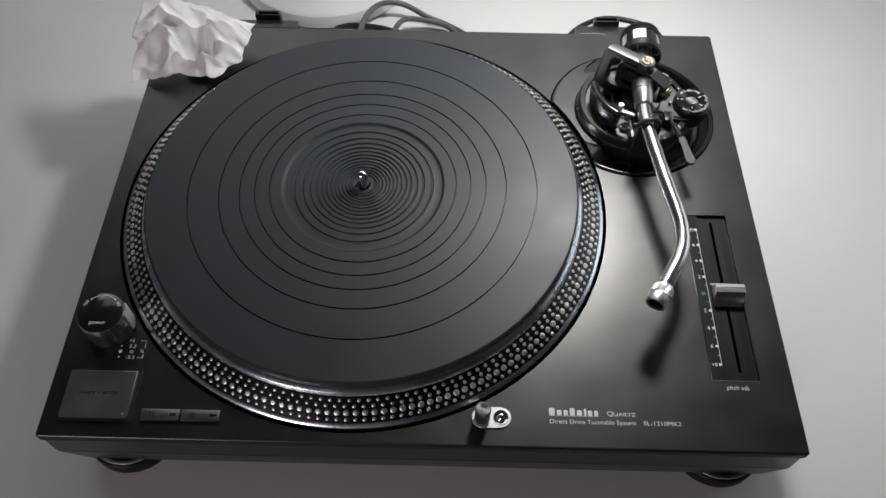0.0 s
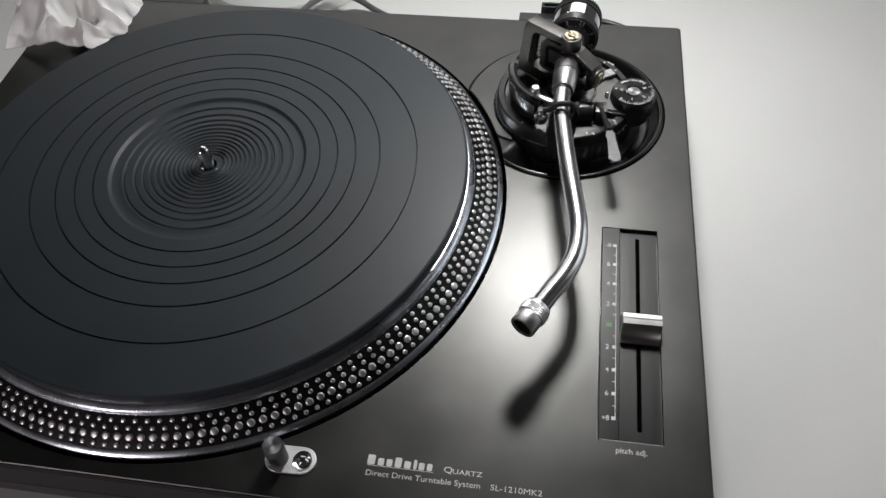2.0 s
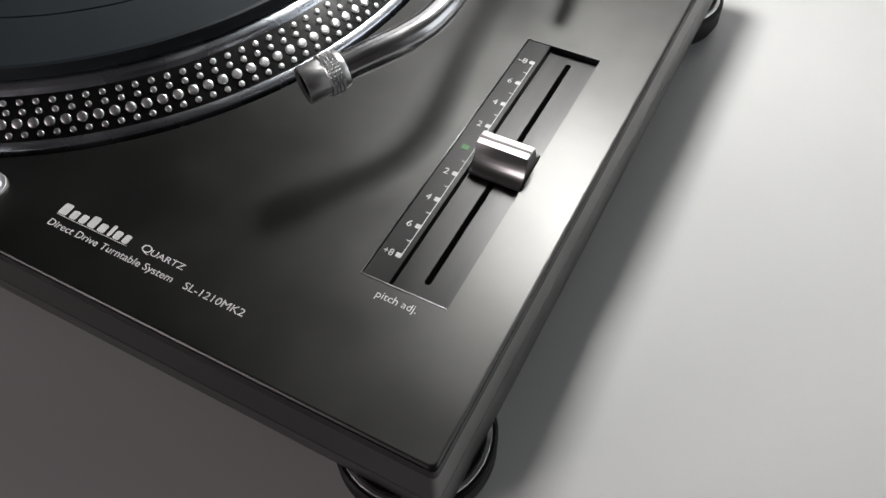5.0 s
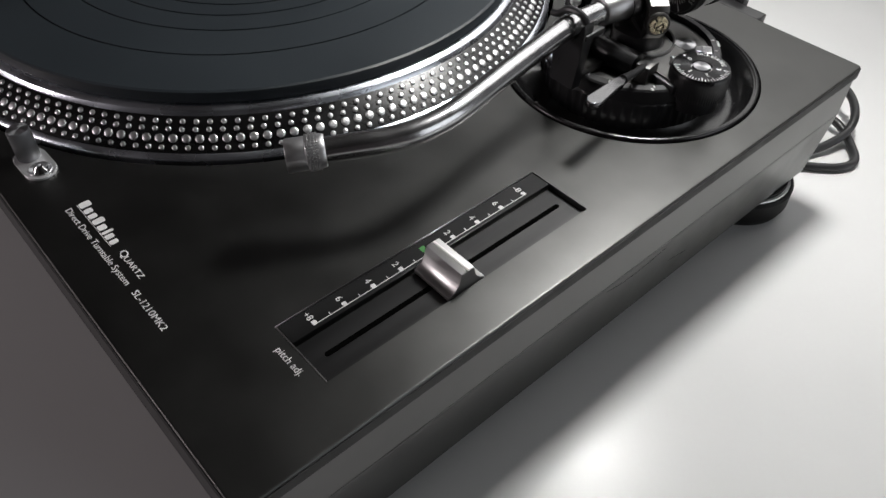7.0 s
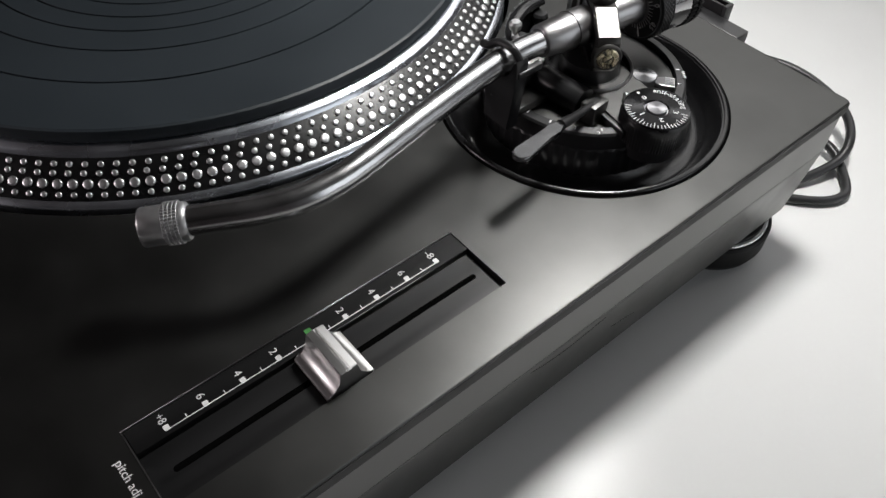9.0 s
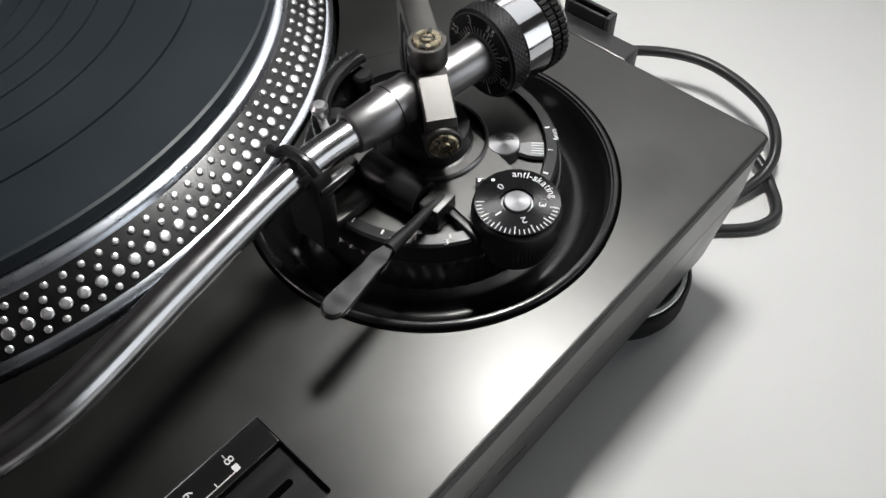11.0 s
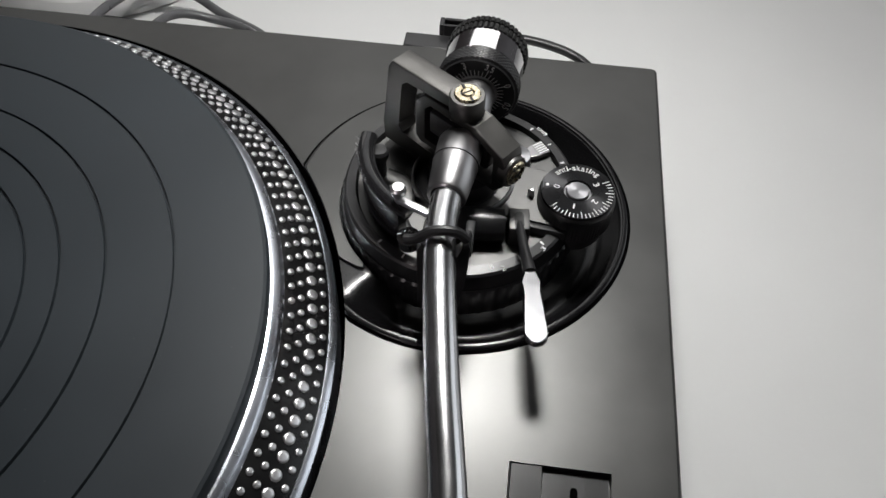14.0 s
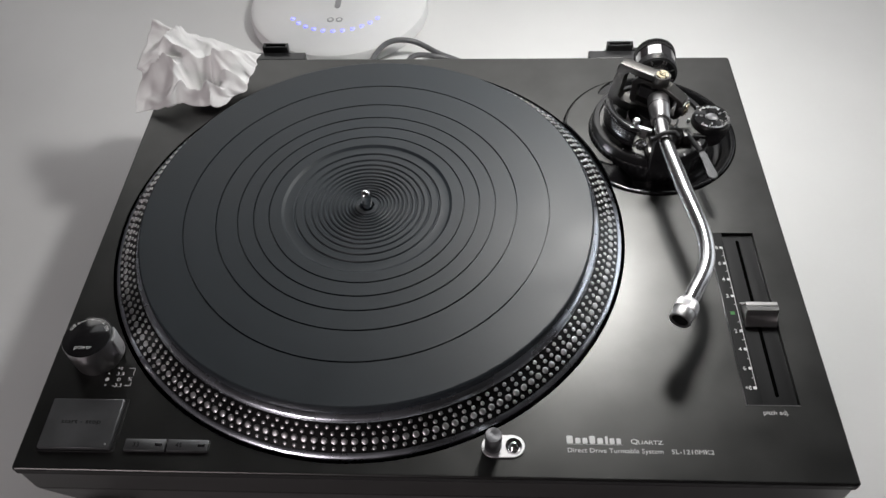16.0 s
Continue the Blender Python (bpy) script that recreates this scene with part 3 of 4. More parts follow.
def tonearm_base():
    # dish: a flat lip, a deep bowl open towards the outside, a flat crescent beside the platter
    bm = bmesh.new()
    segs = 160
    section = ((0.0618, 0.0896), (0.0617, 0.0908), (0.0612, 0.0913), (0.0600, 0.0913), (0.0598, 0.0905), (0.0592, 0.0905), (0.0588, 0.0900), (0.0575, 0.0855),
               (0.0555, 0.0815), (0.0530, 0.0790), (0.0505, 0.0782), (0.0478, 0.0788), (0.0452, 0.0806), (0.0430, 0.0832))
    rings = []
    for k, (r, low) in enumerate(section):
        ring = []
        for i in range(segs):
            a = 360 * i / segs
            off = min(abs(a - 172), abs(a - 172 + 360), abs(a - 172 - 360))
            deep = max(0.0, min(1.0, (off - 60) / 22))
            deep = deep * deep * (3 - 2 * deep)
            z = low if k < 4 else 0.0912 + (low - 0.0912) * deep
            ring.append(bm.verts.new((TX + r * math.cos(radians(a)), TY + r * math.sin(radians(a)), z)))
        rings.append(ring)
    for p, q in zip(rings, rings[1:]):
        for i in range(segs):
            j = (i + 1) % segs
            bm.faces.new((p[i], p[j], q[j], q[i]))
    base = part("tonearm_base", clear_of_well(bm), BOWL_BLACK, deck, "round glossy black tonearm dish", smooth=50)
    part("lip", clear_of_well(lathe([(0.0617, 0.0902), (0.0627, 0.0902), (0.0628, 0.0899)], (TX, TY, 0), 160)), SLOT_BLACK, base, "thin black joint round the dish")
    edge = []
    for k in range(41):
        u = k / 40
        edge.append((0.0599, 112 + 118 * u))
    for k in range(1, 12):
        u = k / 12
        edge.append((0.0599 - 0.0161 * u, 230 - 17 * math.sin(math.pi * min(1, u * 1.15))))
    for k in range(31):
        edge.append((0.0438, 228 - 114 * k / 30))
    for k in range(1, 12):
        u = 1 - k / 12
        edge.append((0.0599 - 0.0161 * u, 112 + 17 * math.sin(math.pi * min(1, u * 1.15))))
    part("crescent", clear_of_well(prism([(TX + r * math.cos(radians(a)), TY + r * math.sin(radians(a))) for r, a in edge], 0.0910, 0.0924, 0.0004)), DECK_PAINT, base, "flat satin crescent beside the platter")
    # knurled height ring with its scale
    ring = part("height_ring", lathe([(0.0418, 0.0780), (0.0428, 0.0800), (0.0428, 0.0955), (0.0424, 0.0962), (0.0420, 0.0962), (0.0412, 0.1018), (0.0404, 0.1026), (0.0372, 0.1030), (0.0370, 0.0990)], (TX, TY, 0), 240,
                                       wave=lambda k, i: (0.00035 if (i // 2) % 2 else -0.0002) if k in (1, 2) else 0), BLACK_SATIN, base, "knurled black height ring")
    z = 0.1029
    s = bmesh.new()
    for k in range(13):
        a = -128 + 15 * k
        m = pose(TX, TY, z, 0, 0, a)
        w = 0.00018 if k % 2 else 0.0003
        box(0.0376, 0.0392, -w, w, -0.0001, 0.00014, 0, s, m)
    for name, a, w in (("2", -63, 0.0014), ("3", -40, 0.0014), ("5", 12, 0.0014), ("6mm", 47, 0.0050)):
        m = pose(TX, TY, z, 0, 0, a) @ pose(0.0402, 0, -0.0001, 0, 3, 90)
        letters(name, w, 0.0018, m, s)
    part("scale_print", s, PRINT_WHITE, ring, "white printed height scale")
    part("base_plate", lathe([(0, 0.0995), (0.0365, 0.0995), (0.0368, 0.0998), (0.0368, 0.1004), (0.0364, 0.1008), (0, 0.1008)], (TX, TY, 0), 96), GREY_PLATE, base, "grey satin metal plate")
    part("plate_gap", lathe([(0.0366, 0.0985), (0.0372, 0.0985)], (TX, TY, 0), 96), BLACK_MATT, base)
    # raised arm that carries the dial
    a0 = math.degrees(math.atan2(0.2575 - TY, 0.1935 - TX))
    m = pose(TX, TY, 0, 0, 0, a0)
    part("dial_arm", prism([(0.004, -0.0125), (0.034, -0.0128), (0.043, -0.0118), (0.043, 0.0085), (0.034, 0.0110), (0.004, 0.0130)], 0.1008, 0.1050, 0.0004, m=m), GREY_PLATE, base, "raised grey metal plate")
    part("dial_arm_edge", box(0.003, 0.040, -0.0152, -0.0130, 0.1008, 0.1046, 0.0004, m=m), BLACK_SATIN, base, "black edge strip")
    # anti-skating dial
    dx, dy = 0.1940, 0.2565
    dial = part("anti_skating_dial", lathe([(0, 0.0930), (0.0112, 0.0930), (0.0112, 0.0990), (0.0129, 0.0995), (0.0130, 0.1085), (0.0128, 0.1103), (0.0124, 0.1108)], (dx, dy, 0), 144,
                                            wave=lambda k, i: (0.0003 if i % 2 else 0) if k in (3, 4) else 0), BLACK_SATIN, deck, "round knurled black dial")
    turned(part("dial_face", lathe([(0.0127, 0.1107), (0.0124, 0.1113), (0.0048, 0.1113), (0.0046, 0.1106)], (dx, dy, 0), 64), DIAL_FACE, dial, "turned dark metal dial face"), dx, dy, 0.111)
    turned(part("dial_cap", lathe([(0.0046, 0.1104), (0.0041, 0.1104), (0.0040, 0.1112), (0.0037, 0.1115), (0, 0.1115)], (dx, dy, 0), 40), TURNED, dial, "small turned silver cap", 12), dx, dy, 0.111)
    s = bmesh.new()
    zt = 0.1113
    for k in range(25):
        a = -137 + 165 * k / 24
        big = k % 4 == 0
        m = pose(dx, dy, zt, 0, 0, a)
        box(0.0094 if big else 0.0104, 0.0121, -0.00014, 0.00014, 0, 0.00012, 0, s, m)
    for name, a in (("0", 172), ("1", -99), ("2", -36), ("3", 30)):
        letters(name, 0.0005 if name == "1" else 0.0015, 0.0021, pose(dx, dy, zt, 0, 0, a) @ pose(0.0072, 0, 0, 0, 0, -90), s)
    word, widths = "anti-skating", {"i": 0.55, "t": 0.75, "-": 0.7}
    total = sum(widths.get(c, 1.0) for c in word)
    a = 139.0
    for c in word:
        w = widths.get(c, 1.0)
        mid = a - 0.5 * w * 92 / total
        tall = {"-": 0.0003, "t": 0.0021, "i": 0.0022, "k": 0.0023, "g": 0.0021}.get(c, 0.0016)
        lift = {"-": 0.0, "t": 0.00025, "i": 0.0003, "k": 0.00035, "g": -0.00025}.get(c, 0.0)
        letters(c, 0.00125 * w * (0.75 if c in "it" else 1), tall, pose(dx, dy, zt, 0, 0, mid) @ pose(0.0101 + lift, 0, 0, 0, 0, -90), s)
        a -= w * 92 / total
    m = pose(dx, dy, zt, 0, 0, 172)
    lathe([(0, 0), (0.0006, 0), (0.0006, 0.00014), (0, 0.00014)], None, 16, s, m @ pose(0.0105, 0, 0))
    part("dial_print", s, PRINT_WHITE, dial, "white printed words and scale")
    part("pointer", prism([(0.1774, 0.2573), (0.1796, 0.2562), (0.1794, 0.2586)], 0.1050, 0.1086, 0.0003), ALUMINIUM, base, "small bright triangular pointer")
    # lock lever
    lx, ly = 0.1725, 0.2765
    lever = part("lock_lever", lathe([(0, 0.1006), (0.0052, 0.1006), (0.0052, 0.1048), (0.0049, 0.1052), (0, 0.1053)], (lx, ly, 0), 40), TURNED, base, "round silver arm lock lever")
    turned(lever, lx, ly, 0.1)
    ORIGIN[lever.name] = Vector((lx, ly, 0.1)) + SHIFT
    m = pose(lx, ly, 0, 0, 0, 38)
    part("lever_tab", prism([(0.0040, -0.0018), (0.0080, -0.0032), (0.0128, -0.0034), (0.0128, 0.0030), (0.0080, 0.0028), (0.0040, 0.0018)], 0.1014, 0.1034, 0.0003, m=m), SLEEVE_METAL, lever)
    for k in range(5):
        part("rib", box(0.0086, 0.0126, -0.0026 + 0.0011 * k, -0.0022 + 0.0011 * k, 0.1033, 0.1037, m=m), ALUMINIUM, lever)
    part("lettering", letters("LOCK", 0.0056, 0.0015, pose(lx, ly, 0.1053, 0, 0, 38) @ pose(0.0004, 0.0022, 0)), BLACK_MATT, lever, "dark engraved word")


AXIS = (Vector((0.1516, 0.2330, 0.1278)), Vector((0.1592, 0.3230, 0.1256)))
DIR = (AXIS[1] - AXIS[0]).normalized()


def along(y):
    """The point of the arm's rear axis at that distance from the front."""
    return AXIS[0] + DIR * ((y - AXIS[0].y) / DIR.y)


def tonearm():
    line = spline([tuple(along(0.236)), (0.1516, 0.2200, 0.1280), (0.1533, 0.2030, 0.1281), (0.1583, 0.1700, 0.1270), (0.1632, 0.1420, 0.1260), (0.1642, 0.1290, 0.1255),
                   (0.1629, 0.1170, 0.1249), (0.1588, 0.1062, 0.1243), (0.1529, 0.0957, 0.1237), (0.1478, 0.0868, 0.1231)], 10)
    arm = part("tonearm", tube(line, 0.0048, 28), TUBE_METAL, deck, "silver S-shaped tonearm tube", smooth=60)
    # headshell socket
    p, q = Vector((0.1483, 0.0878, 0.1231)), Vector((0.1412, 0.0757, 0.1222))
    m = axis_pose(p, q)
    w = (q - p).length
    prof = [(0.0040, -0.0002), (0.0058, 0.0), (0.0062, 0.0008), (0.0062, 0.0022)]
    for k in range(4):
        z = 0.0022 + 0.0012 * k
        prof += [(0.0066, z), (0.0066, z + 0.0008), (0.0063, z + 0.0010)]
    prof += [(0.0061, 0.0070), (0.0062, 0.0074), (0.0062, w - 0.0006), (0.0059, w), (0.0050, w), (0.0048, w - 0.0012)]
    nut = part("headshell_socket", lathe(prof, None, 80, m=m, wave=lambda k, i: (0.00022 if i % 2 else -0.00012) if 4 <= k <= 15 and k % 3 != 0 else 0), ALUMINIUM, arm, "knurled silver headshell nut")
    part("socket_bore", lathe([(0.0048, w - 0.0010), (0.0046, w - 0.0070), (0, w - 0.0070)], None, 40, m=m), BLACK_MATT, arm, "dark empty socket")
    # sleeve and rear shaft
    m = axis_pose(along(0.2330), along(0.3230))
    part("sleeve", lathe([(0.0050, -0.0002), (0.0060, 0.0), (0.0063, 0.0004), (0.0074, 0.0142), (0.0076, 0.0230), (0.0074, 0.0236), (0.0040, 0.0236)], None, 48, m=m), SLEEVE_METAL, arm, "tapered satin metal sleeve")
    part("sleeve_joint", lathe([(0.0073, 0.0141), (0.00765, 0.0142), (0.00765, 0.0144), (0.0073, 0.0145)], None, 48, m=m), BLACK_SATIN, arm)
    part("rear_shaft", lathe([(0.0040, 0.0300), (0.0064, 0.0300), (0.0066, 0.0304), (0.0066, 0.0500), (0.0074, 0.0502), (0.0074, 0.0512), (0.0066, 0.0514), (0.0066, 0.0540)], None, 48, m=m), SLEEVE_METAL, arm, "satin metal rear shaft")
    # counterweight
    c0 = 0.0505
    m = m @ Matrix.Translation((0, 0, c0)) @ Matrix.Diagonal((0.91, 0.91, 0.86, 1)) @ Matrix.Translation((0, 0, -c0))
    cw = part("counterweight", lathe([(0.0150, c0 + 0.0085), (0.0156, c0 + 0.0088), (0.0156, c0 + 0.0205), (0.0150, c0 + 0.0208)], None, 96, m=m), CHROME, deck, "chrome counterweight of the tonearm")
    prof = [(0.0150, c0 + 0.0006)] + [(0.0160, c0 + 0.0010 + 0.0009 * k) for k in range(8)] + [(0.0154, c0 + 0.0080), (0.0156, c0 + 0.0084), (0.0150, c0 + 0.0086)]
    part("dial_ring", lathe(prof, None, 200, m=m, wave=lambda k, i: (0.00022 if (i // 2 + k) % 2 else -0.00018) if 1 <= k <= 8 else 0), BLACK_SATIN, cw, "knurled black stylus-force ring", smooth=20)
    part("dial_face", lathe([(0.0068, c0), (0.0146, c0), (0.0150, c0 + 0.0006)], None, 96, m=m), BLACK_SATIN, cw, "black dial face")
    prof = [(0.0150, c0 + 0.0207)] + [(r, c0 + 0.0209 + dz) for dz, r in ((0, 0.0160), (0.0030, 0.0162), (0.0033, 0.0153), (0.0038, 0.0153), (0.0041, 0.0162), (0.0072, 0.0160))] + [(0.0150, c0 + 0.0288), (0.0100, c0 + 0.0292)]
    part("grip_ring", lathe(prof, None, 192, m=m, wave=lambda k, i: (0.00015 if i % 4 else -0.0005) if k in (1, 2, 5, 6) else 0), FOOT_RUBBER, cw, "ribbed black rubber grip ring", smooth=20)
    part("rear_stub", lathe([(0.0102, c0 + 0.0290), (0.0100, c0 + 0.0330), (0.0088, c0 + 0.0356), (0.0080, c0 + 0.0360), (0, c0 + 0.0360)], None, 48, m=m), ALUMINIUM, cw, "satin metal rear stub")
    s = bmesh.new()
    turn = pose(0, 0, 0, 0, 180, 0)

    def face(a, r):
        # a: degrees clockwise from the top as seen from the front
        return m @ turn @ pose(0, 0, -c0, 0, 0, -a) @ pose(0, r, 0.00003, 0, 0, 0)
    for name, a in (("3", -25), ("3.5", 20), ("0", 65), ("0.5", 110), ("1", 155), ("2.5", -70), ("2", -115), ("1.5", -160)):
        letters(name, 0.0006 if name == "1" else 0.0014 * len(name.replace(".", "")) + (0.0005 if "." in name else 0), 0.0027, face(a, 0.0128), s, 0.00015)
    for k in range(40):
        a = 9 * k + 2
        tall = 0.0021 if k % 5 == 2 else 0.0014
        box(-0.00013, 0.00013, -0.0012, -0.0012 + 2 * tall, 0, 0.00015, 0, s, face(a, 0.0088))
    part("dial_print", s, PRINT_WHITE, cw, "white printed force scale")


def gimbal():
    u = Vector((0.807, -0.590, 0)).normalized()
    n = Vector((-u.y, u.x, 0))
    at = Vector((TX + 0.0008, TY, 0))

    def plane(s_off=0.0):
        # x along u, y up, z along n
        m = Matrix((u, Vector((0, 0, 1)), u.cross(Vector((0, 0, 1))))).transposed().to_4x4()
        m.translation = at + u * s_off
        return m
    post = part("bearing_yoke", prism([(-0.0356, 0.1040), (-0.0353, 0.1130), (-0.0318, 0.1392), (-0.0298, 0.1424), (0.0020, 0.1432), (0.0020, 0.1385), (-0.0232, 0.1380), (-0.0260, 0.1352), (-0.0284, 0.1145), (-0.0262, 0.1120), (0.0020, 0.1120), (0.0020, 0.1040)], -0.0042, 0.0042, 0.0006, m=plane()), GUNMETAL, deck, "grey metal C-shaped bearing yoke")
    part("boss", lathe([(0, 0.1366), (0.0056, 0.1366), (0.0058, 0.1372), (0.0058, 0.1432), (0.0054, 0.1438), (0, 0.1438)], at, 48), GUNMETAL, post, "round grey bearing boss")

    def screw(m, owner):
        sc = part("bearing_screw", lathe([(0.0043, -0.0003), (0.0043, 0.0004), (0.0039, 0.0008), (0.0023, 0.0008), (0.0022, 0.0003)], None, 40, m=m), BRASS, owner, "brass lock ring and slotted screw")
        part("screw_core", lathe([(0.0019, 0.0002), (0.0019, 0.0008), (0.0016, 0.0011), (0, 0.0011)], None, 28, m=m), BRASS, sc)
        b = box(-0.0016, 0.0016, -0.00025, 0.00025, 0.0010, 0.0012, 0, None, m @ pose(0, 0, 0, 0, 0, 35))
        box(0.0024, 0.0042, -0.0004, 0.0004, 0.0006, 0.0010, 0, b, m @ pose(0, 0, 0, 0, 0, 120))
        box(-0.0042, -0.0024, -0.0004, 0.0004, 0.0006, 0.0010, 0, b, m @ pose(0, 0, 0, 0, 0, 120))
        part("screw_slot", b, BLACK_MATT, sc)
    screw(Matrix.Translation((at.x, at.y, 0.1438)), post)
    # inner ring that tips with the arm
    bm = prism([(-0.0170, 0.1150), (-0.0190, 0.1170), (-0.0190, 0.1325), (-0.0150, 0.1372), (0.0075, 0.1372), (0.0195, 0.1320), (0.0205, 0.1296), (0.0205, 0.1190), (0.0170, 0.1150)], -0.0045, 0.0045, 0.0005, m=plane())
    ring = part("gimbal_ring", bm, GUNMETAL, deck, "grey metal gimbal ring round the arm")
    cut(ring, [prism([(-0.0145, 0.1178), (-0.0145, 0.1312), (-0.0120, 0.1342), (0.0065, 0.1342), (0.0160, 0.1300), (0.0160, 0.1178)], -0.01, 0.01, m=plane())])
    c = at + u * 0.0205 + Vector((0, 0, 0.1242))
    m = axis_pose(c, c + u)
    part("boss", lathe([(0.0, -0.002), (0.0056, -0.002), (0.0056, 0.0010), (0.0052, 0.0014), (0, 0.0014)], None, 40, m=m), GUNMETAL, ring)
    screw(m @ Matrix.Translation((0, 0, 0.0014)), ring)
    part("bearing_block", box(-0.013, 0.013, 0.1215, 0.1310, -0.0040, 0.0040, 0.0010, m=plane()), BLACK_SATIN, ring, "dark bearing block")
    # turret under the bearing
    t = part("turret", lathe([(0.0170, 0.1006), (0.0172, 0.1030), (0.0150, 0.1046), (0.0125, 0.1052), (0.0120, 0.1118), (0, 0.1118)], at, 56), BLACK_SATIN, deck, "black round arm turret")
    part("turret_ring", lathe([(0.0172, 0.1008), (0.0182, 0.1008), (0.0182, 0.1062), (0.0176, 0.1068), (0.0170, 0.1062)], at, 64), SLEEVE_METAL, t, "bright ring round the turret")


def arm_lift():
    # curved lift bar with a felt strip on its outer side
    pts = arc(TX, TY, 0.0325, 176, 246, 16)
    bar = part("lift_bar", tube([Vector((x, y, 0.1190)) for x, y in pts], 0.0030, 16, flat=0.7), BLACK_GLOSS, deck, "curved black cueing lift bar")
    part("lift_flange", prism(arc(TX, TY, 0.0345, 178, 240, 16) + arc(TX, TY, 0.0305, 240, 178, 16), 0.1040, 0.1165, 0.0004), BLACK_GLOSS, bar)
    fe = arc(TX, TY, 0.0349, 180, 214, 46)
    bm = bmesh.new()
    rnd = random.Random(5)
    for x, y in fe:
        for _ in range(2):
            ox, oy = rnd.uniform(-0.0006, 0.0006), rnd.uniform(-0.0006, 0.0006)
            tube([Vector((x + ox, y + oy, 0.1195)), Vector((x + 2.2 * ox, y + 2.2 * oy, 0.1200 + rnd.uniform(0, 0.0007)))], 0.00007, 4, bm)
    part("lint", bm, MARK_GREY, bar, "thin frayed lint")
    for a in (182, 222):
        x, y = arc(TX, TY, 0.0285, a, a, 1)[0]
        part("lift_post", lathe([(0, 0.1006), (0.0022, 0.1006), (0.0022, 0.1120), (0.0032, 0.1126), (0.0034, 0.1152), (0.0026, 0.1162), (0, 0.1164)], (x, y, 0), 28), BLACK_SATIN, bar)
    part("lift_crank", tube(spline([(0.1265, 0.2620, 0.1030), (0.1330, 0.2590, 0.1032), (0.1355, 0.2520, 0.1032), (0.1340, 0.2440, 0.1030), (0.1370, 0.2370, 0.1028)], 8), 0.0034, 14, flat=0.35), GREY_PLATE, bar, "curved grey crank")
    part("lift_pin", lathe([(0, 0.1170), (0.0012, 0.1170), (0.0012, 0.1246), (0.0024, 0.1250), (0.0026, 0.1270), (0.0018, 0.1280), (0, 0.1281)], (0.1362, 0.2352, 0), 24), ALUMINIUM, bar, "small silver pin")
    part("lift_link", box(-0.0005, 0.0115, -0.0012, 0.0012, 0.1207, 0.1227, 0.0003, m=pose(0.1362, 0.2352, 0, 0, 0, -24)), ALUMINIUM, bar, "small silver link")
    part("lift_scroll", lathe([(0.0020, 0.1100), (0.0036, 0.1100), (0.0038, 0.1140), (0.0024, 0.1146), (0.0020, 0.1100)], (0.1405, 0.2270, 0), 24), CHROME, bar)
    # cueing lever
    b = part("cue_cylinder", lathe([(0, 0), (0.0060, 0), (0.0062, 0.0004), (0.0058, 0.0220), (0, 0.0222)], None, 32, m=axis_pose((0.1485, 0.2400, 0.1062), (0.1710, 0.2425, 0.1058))), BLACK_SATIN, deck, "black cueing cylinder")
    m = pose(0.1752, 0.2428, 0, 0, 0, 6)
    blk = part("cue_block", box(-0.0035, 0.0035, -0.0045, 0.0045, 0.1010, 0.1098, 0.0005, m=m), GREY_PLATE, b, "grey pivot block with a slot")
    part("block_slot", prism(arc(0, 0.0012, 0.0016, 0, 180, 8) + arc(0, -0.0030, 0.0016, 180, 360, 8), 0.1090, 0.10995, m=m), BLACK_MATT, blk)
    part("lever_rod", tube([Vector((0.1752, 0.2424, 0.1085)), Vector((0.1775, 0.2300, 0.1105)), Vector((0.1798, 0.2185, 0.1132))], [0.0014, 0.0017, 0.0022], 14), BLACK_SATIN, b, "black tapered lever rod")
    m = axis_pose((0.1795, 0.2205, 0.1130), (0.1832, 0.1935, 0.1138))
    out = [(-0.0016, 0.0), (0.0016, 0.0), (0.0020, 0.006), (0.0030, 0.0100), (0.0033, 0.0245), (0.0030, 0.0265), (0.0018, 0.0279), (0.0, 0.0284), (-0.0018, 0.0279), (-0.0030, 0.0265), (-0.0033, 0.0245), (-0.0030, 0.0100), (-0.0020, 0.006)]
    mm = m @ Matrix(((1, 0, 0, 0), (0, 0, -1, 0), (0, 1, 0, 0), (0, 0, 0, 1)))
    part("lever_paddle", prism(out, -0.0011, 0.0011, 0.0007, m=mm, segs=3), PADDLE, b, "polished metal lever paddle")


